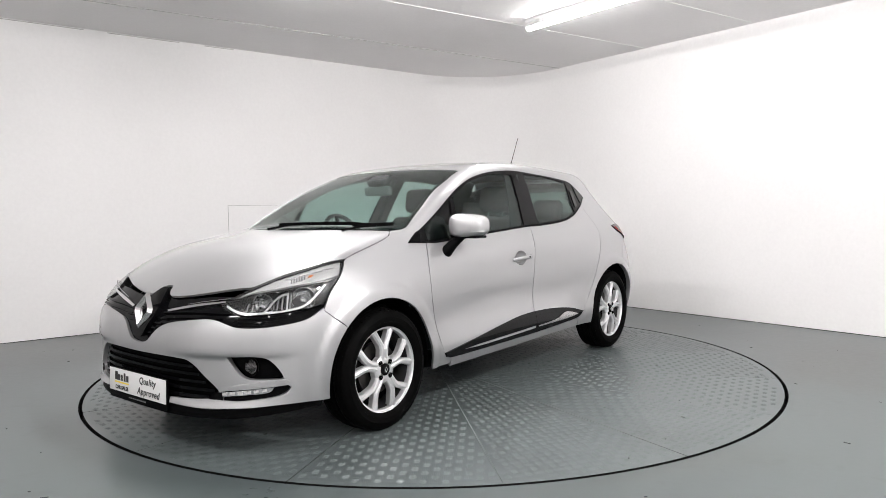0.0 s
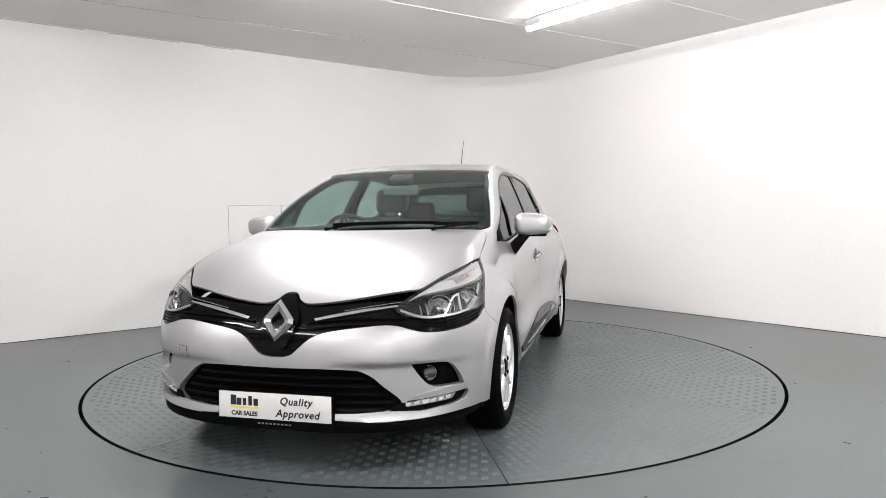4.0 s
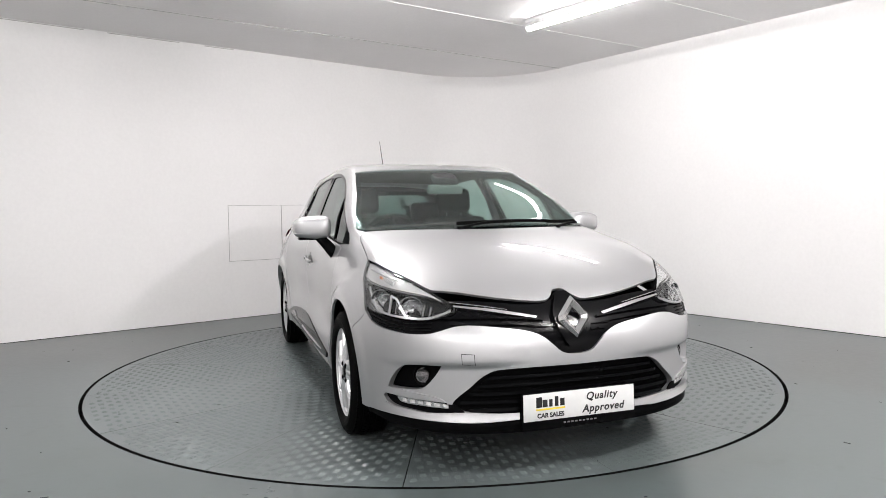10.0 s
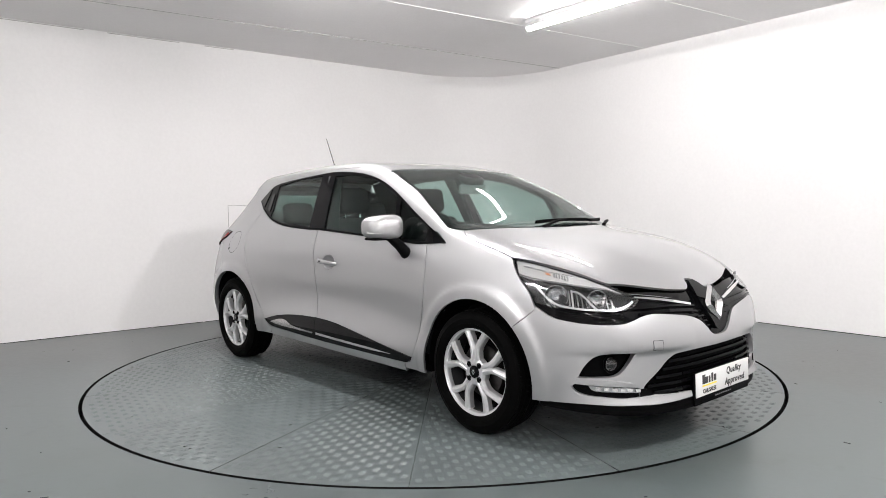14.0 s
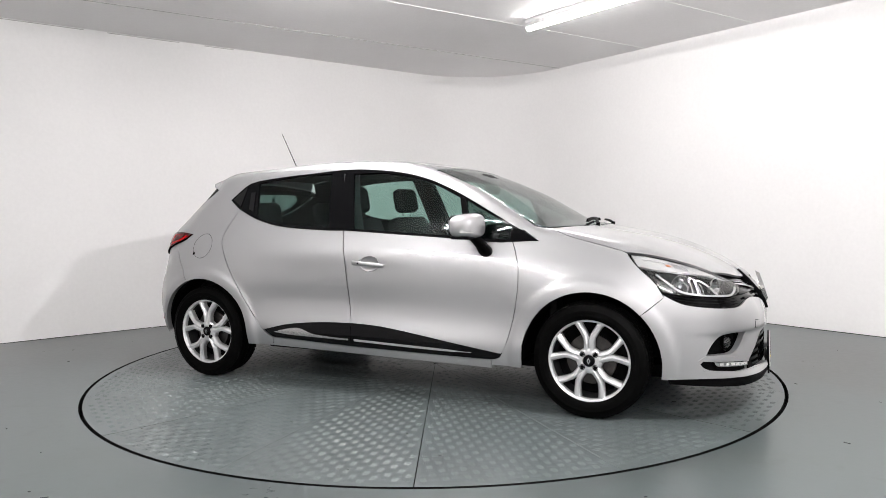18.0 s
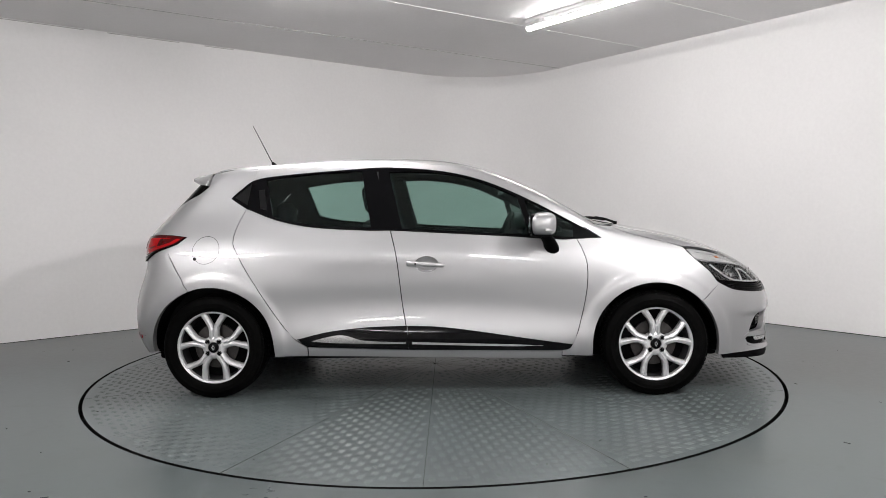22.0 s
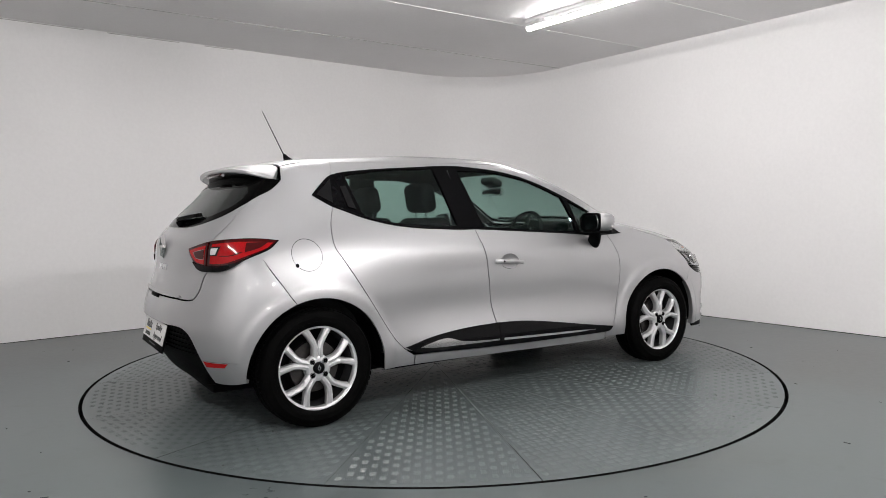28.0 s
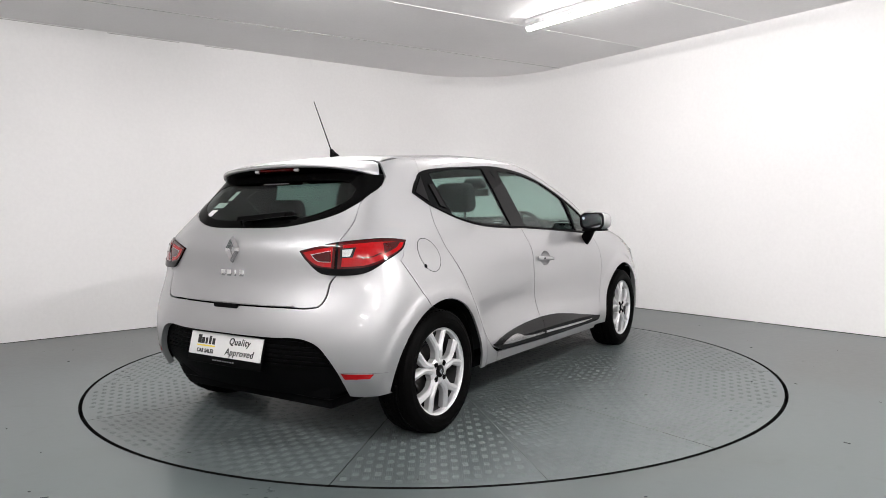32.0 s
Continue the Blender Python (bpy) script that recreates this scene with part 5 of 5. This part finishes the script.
lathe(bm, [(.214, -.084), (.230, -.0965), (.240, -.0975), (.2405, -.0985), (.262, -.0995), (.263, -.0985), (.284, -.092), (.296, -.080), (.3005, -.066), (.3025, -.050), (.2985, -.0495), (.2985, -.0465), (.303, -.046), (.3035, -.019), (.2985, -.0185), (.2985, -.0155), (.3035, -.015), (.3035, .015), (.2985, .0155), (.2985, .0185), (.3035, .019), (.303, .046), (.2985, .0465), (.2985, .0495), (.3025, .050), (.300, .066), (.292, .082), (.265, .098), (.235, .096), (.214, .084)], 72)
tyre_me = to_mesh("tyre", bm, RUBBER)
bm = bmesh.new()
lathe(bm, [(.2000, -.0500), (.2005, -.0690), (.2030, -.0745), (.2110, -.0775), (.2160, -.0850), (.2200, -.0885), (.2235, -.0870), (.2230, -.078)], 72)
rim_me = to_mesh("rim", bm, ALLOY)
bm = bmesh.new()
lathe(bm, [(.2005, -.052), (.1980, -.040), (.192, .02), (.195, .075), (.216, .086)], 60)
barrel_me = to_mesh("barrel", bm, BARREL)
bm = bmesh.new()
for k in range(68):
    turn = 360 / 68 * k
    for y, skew, half in ((-.066, 14, .5), (.066, -14, 0), (-.033, -24, .25), (.033, 24, .75), (0, 24, .6)):
        a = radians(turn + half * 360 / 68)
        r = .2962 if abs(y) > .05 else .3008
        box(bm, (.0215, .026 if abs(y) > .05 else .024, .007), (r * math.sin(a), y, r * math.cos(a)), (0, math.degrees(a), skew))
tread_blocks_me = to_mesh("tyre_tread", bm, RUBBER)
spoke_me = to_mesh("spoke", spoke_mesh(), ALLOY, 8)
bm = bmesh.new()
lathe(bm, [(.070, -.040), (.068, -.070), (.060, -.078), (.046, -.0815), (.034, -.0805), (.031, -.074), (.001, -.074)], 40)
hub_me = to_mesh("hub", bm, ALLOY)
bm = bmesh.new()
lathe(bm, [(.0300, -.074), (.0295, -.083), (.026, -.0855), (.001, -.086)], 32)
cap_me = to_mesh("cap", bm, BLACK)
bm = bmesh.new()
ringv = [[bm.verts.new((x * s, -.0875, z * s)) for x, z in ((0, .017), (.0105, 0), (0, -.017), (-.0105, 0))] for s in (1, .5)]
for i in range(4):
    bm.faces.new((ringv[0][i], ringv[0][(i + 1) % 4], ringv[1][(i + 1) % 4], ringv[1][i]))
mark_me = to_mesh("cap_mark", bm, CHROME)
bm = bmesh.new()
lathe(bm, [(.0105, -.070), (.0105, -.085), (.0085, -.087), (.001, -.087)], 6)
bolt_me = to_mesh("bolt", bm, PLASTIC)
bm = bmesh.new()
lathe(bm, [(.014, -.079), (.0145, -.0825), (.0115, -.0828), (.0110, -.079)], 16)
seat_me = to_mesh("bolt_seat", bm, LAMP_DARK)
bm = bmesh.new()
lathe(bm, [(.060, -.020), (.132, -.020), (.132, .004), (.060, .004)], 48)
disc_me = to_mesh("brake_disc", bm, STEEL)
bm = bmesh.new()
lathe(bm, [(.001, .02), (.190, .022), (.190, .03), (.001, .03)], 32)
back_me = to_mesh("wheel", bm, PLASTIC)
for x in (HUBS, -HUBS):
    for s in (-1, 1):
        wheel = part_mesh("wheel", back_me, car, "ten-spoke silver alloy wheel with black tyre")
        wheel.matrix_basis = pose(x, s * .748, .3025, 0, 0, 0 if s < 0 else 180)
        part_mesh("tyre", tyre_me, wheel, "black rubber tyre")
        tagged(part_mesh("tyre_tread", tread_blocks_me, wheel, "black tread blocks"), kind="stuff")
        part_mesh("rim", rim_me, wheel, "silver alloy rim")
        part_mesh("barrel", barrel_me, wheel, "dark inner barrel")
        part_mesh("brake_disc", disc_me, wheel, "steel brake disc")
        part_mesh("hub", hub_me, wheel)
        part_mesh("cap", cap_me, wheel, "black centre cap")
        part_mesh("cap_mark", mark_me, wheel, "chrome cap mark")
        for k in range(5):
            ob = part_mesh("spoke", spoke_me, wheel)
            ob.rotation_euler = (0, radians(72 * k + WHEEL_TURN), 0)
        for k in range(4):
            a = radians(90 * k + 45 + WHEEL_TURN)
            for me in (bolt_me, seat_me):
                ob = part_mesh(me.name, me, wheel)
                ob.location = (.048 * math.sin(a), 0, .048 * math.cos(a))
        # wheel-house liner
        bm = bmesh.new()
        n = 24
        rr = [[bm.verts.new((x + r * math.cos(a), s * y, .296 + r * math.sin(a))) for a in np.linspace(-0.05, math.pi + 0.05, n)] for r, y in ((ARCH_R + .004, .800), (ARCH_R + .006, .50), (.10, .50))]
        for r0, r1 in zip(rr, rr[1:]):
            for i in range(n - 1):
                bm.faces.new((r0[i], r0[i + 1], r1[i + 1], r1[i]))
        part("wheel_liner", bm, PLASTIC, car, "black wheel-house liner")

# underside
bm = bmesh.new()
box(bm, (3.5, 1.06, .075), (0, 0, .212), bevel=.02)
part("underbody", bm, PLASTIC, car, "dark underbody")
bm = bmesh.new()
box(bm, (1.72, 1.46, .07), (0, 0, .245), bevel=.02)
part("floor_pan", bm, PLASTIC, car, "dark floor pan")
bm = bmesh.new()
rod(bm, (-1.74, .30, .215), (-1.50, .30, .225), .022, n=14)
part("exhaust", bm, STEEL, car, "steel exhaust end")
for x0, x1, z0, z1 in ((1.70, 2.02, .20, .42), (-1.78, -1.60, .22, .50)):
    bm = bmesh.new()
    box(bm, (x1 - x0, 1.1, z1 - z0), ((x0 + x1) / 2, 0, (z0 + z1) / 2), bevel=.03)
    part("crash_beam", bm, PLASTIC, car, "dark structure behind the bumper")
bm = bmesh.new()
box(bm, (.04, 1.25, .55), (1.05, 0, .62), bevel=.01)
part("bulkhead", bm, LINING, car)

# cabin
def seat(x, y, w, back_z, tilt, front=True):
    bm = bmesh.new()
    box(bm, (.50, w, .16), (x + .22, y, .47), (0, -6, 0), .05, 3)
    cushion = part("seat_cushion", bm, FABRIC, car, "charcoal fabric seat cushion")
    bm = bmesh.new()
    box(bm, (.13, w, back_z - .46), (x - .03 - (back_z - .46) / 2 * math.tan(radians(tilt)), y, (back_z + .46) / 2), (0, -tilt, 0), .055, 3)
    for s in (-1, 1):
        box(bm, (.17, .07, (back_z - .5) * .8), (x - .01 - (back_z - .46) / 2 * math.tan(radians(tilt)), y + s * (w / 2 - .035), (back_z + .46) / 2 - .04), (0, -tilt, 0), .03, 2)
    return part("seat_back", bm, FABRIC, car, "charcoal fabric seat back")


def headrest(x, y, z, parent, w=.26):
    for s in (-1, 1):
        bm = bmesh.new()
        rod(bm, (x + .015, y + s * .06, z - .16), (x, y + s * .06, z - .04), .006, n=8)
        part("post", bm, CHROME, parent, "chrome headrest post")
    bm = bmesh.new()
    box(bm, (.10, w, .185), (x, y, z), (0, -10, 0), .045, 3)
    part("headrest", bm, FABRIC, parent, "charcoal headrest")


for s in (-1, 1):
    b = seat(-.15, s * .36, .50, 1.06, 20)
    headrest(-.395, s * .36, 1.170, b)
    b2 = seat(-.92, s * .36, .56, 1.00, 24)
    headrest(-1.135, s * .36, 1.075, b2, .25)
bm = bmesh.new()
box(bm, (.42, 1.36, .20), (.86, 0, .845), (0, 6, 0), .06, 3)
box(bm, (.20, 1.30, .30), (.72, 0, .70), (0, 0, 0), .05, 3)
dash = part("dashboard", bm, DASH, car, "black dashboard")
bm = bmesh.new()
box(bm, (.20, .36, .09), (.70, -.36, .955), (0, 8, 0), .035, 3)
part("cowl", bm, DASH, dash, "instrument cowl")
bm = bmesh.new()
box(bm, (.02, .20, .15), (.60, 0, .86), (0, -8, 0), .01, 2)
part("screen", bm, BLACK, dash, "black centre screen")
bm = bmesh.new()
n, m = 36, 8
wheel_at = pose(.43, -.36, .905, 0, -66, 0)
rings = []
for i in range(n):
    a = 2 * math.pi * i / n
    rings.append([bm.verts.new(wheel_at @ Vector(((.178 + .015 * math.cos(q)) * math.cos(a), (.178 + .015 * math.cos(q)) * math.sin(a), .015 * math.sin(q)))) for q in np.linspace(0, 2 * math.pi, m + 1)[:-1]])
for i in range(n):
    for j in range(m):
        bm.faces.new((rings[i][j], rings[(i + 1) % n][j], rings[(i + 1) % n][(j + 1) % m], rings[i][(j + 1) % m]))
bmesh.ops.recalc_face_normals(bm, faces=bm.faces)
sw = part("steering_wheel", bm, DASH, car, "black steering wheel")
bm = bmesh.new()
box(bm, (.15, .16, .05), (.43, -.36, .905), (0, -66, 0), .02, 2)
for a in (0, 180, 270):
    v = wheel_at @ Vector((.17 * math.cos(radians(a + 90)), .17 * math.sin(radians(a + 90)), 0))
    rod(bm, (.43, -.36, .905), tuple(v), .018, .014, 8)
part("boss", bm, DASH, sw, "steering wheel boss and spokes")
bm = bmesh.new()
rod(bm, (.45, -.36, .895), (.76, -.36, .84), .03, n=12)
part("column", bm, DASH, sw)
bm = bmesh.new()
box(bm, (.030, .235, .062), (.455, 0, 1.225), (0, 12, 0), .018, 3)
rv = part("rear_view_mirror", bm, GREY_TRIM, car, "rear-view mirror on the windscreen")
bm = bmesh.new()
box(bm, (.003, .220, .050), (.4385, 0, 1.222), (0, 12, 0), .001)
part("mirror_glass", bm, CHROME, rv)
bm = bmesh.new()
box(bm, (.10, .16, .05), (.44, 0, 1.292), (0, 26, 0), .02, 3)
part("sensor_pod", bm, LINING, rv, "dark sensor pod")
bm = bmesh.new()
box(bm, (.36, 1.05, .02), (-1.40, 0, .955), (0, 0, 0), .008)
part("parcel_shelf", bm, FABRIC, car, "charcoal parcel shelf")
for s in (-1, 1):
    bm = bmesh.new()
    box(bm, (1.75, .05, .58), (-.02, s * .715, .60), (0, 0, 0), .02)
    part("door_lining", bm, DASH, car, "dark door lining")
    bm = bmesh.new()
    box(bm, (.70, .06, .60), (-1.32, s * .60, .66), (0, 0, 0), .02)
    part("boot_lining", bm, LINING, car, "dark boot lining")
    bm = bmesh.new()
    sweep(bm, [(-.30, s * .545, 1.33), (-.26, s * .61, 1.15), (-.20, s * .665, .94)], [(-.05, -.012), (.05, -.012), (.05, .012), (-.05, .012)])
    bmesh.ops.recalc_face_normals(bm, faces=bm.faces)
    part("pillar_trim", bm, LINING, car, "dark centre pillar trim")


# ---- movement: the table turns once in about a minute and carries the car ----
TURNS = [(0, -129.25), (1, -123.32), (2, -117.59), (3, -111.94), (5, -100.55), (6, -94.85), (7, -89.14), (8, -83.42), (9, -77.71), (10, -71.96), (11, -66.21), (12, -60.41), (13, -54.66), (14, -48.87), (16, -37.47), (17, -31.72), (18, -25.88), (19, -19.99), (20, -14.13), (21, -8.26), (22, -2.42), (23, 3.34), (24, 9.16), (25, 14.99), (27, 26.60), (28, 32.40), (29, 38.20), (30, 43.96), (31, 49.70), (32, 55.47)]
OFFSET = Vector((0.0246, -0.0730, 0.0))


def motions():
    car_rows, table_rows = [], []
    for t, deg in TURNS:
        r = Matrix.Rotation(radians(deg), 4, "Z")
        table_rows.append((t, r))
        car_rows.append((t, r @ Matrix.Translation(OFFSET)))
    walk(table, table_rows)
    walk(car, car_rows)


motions()
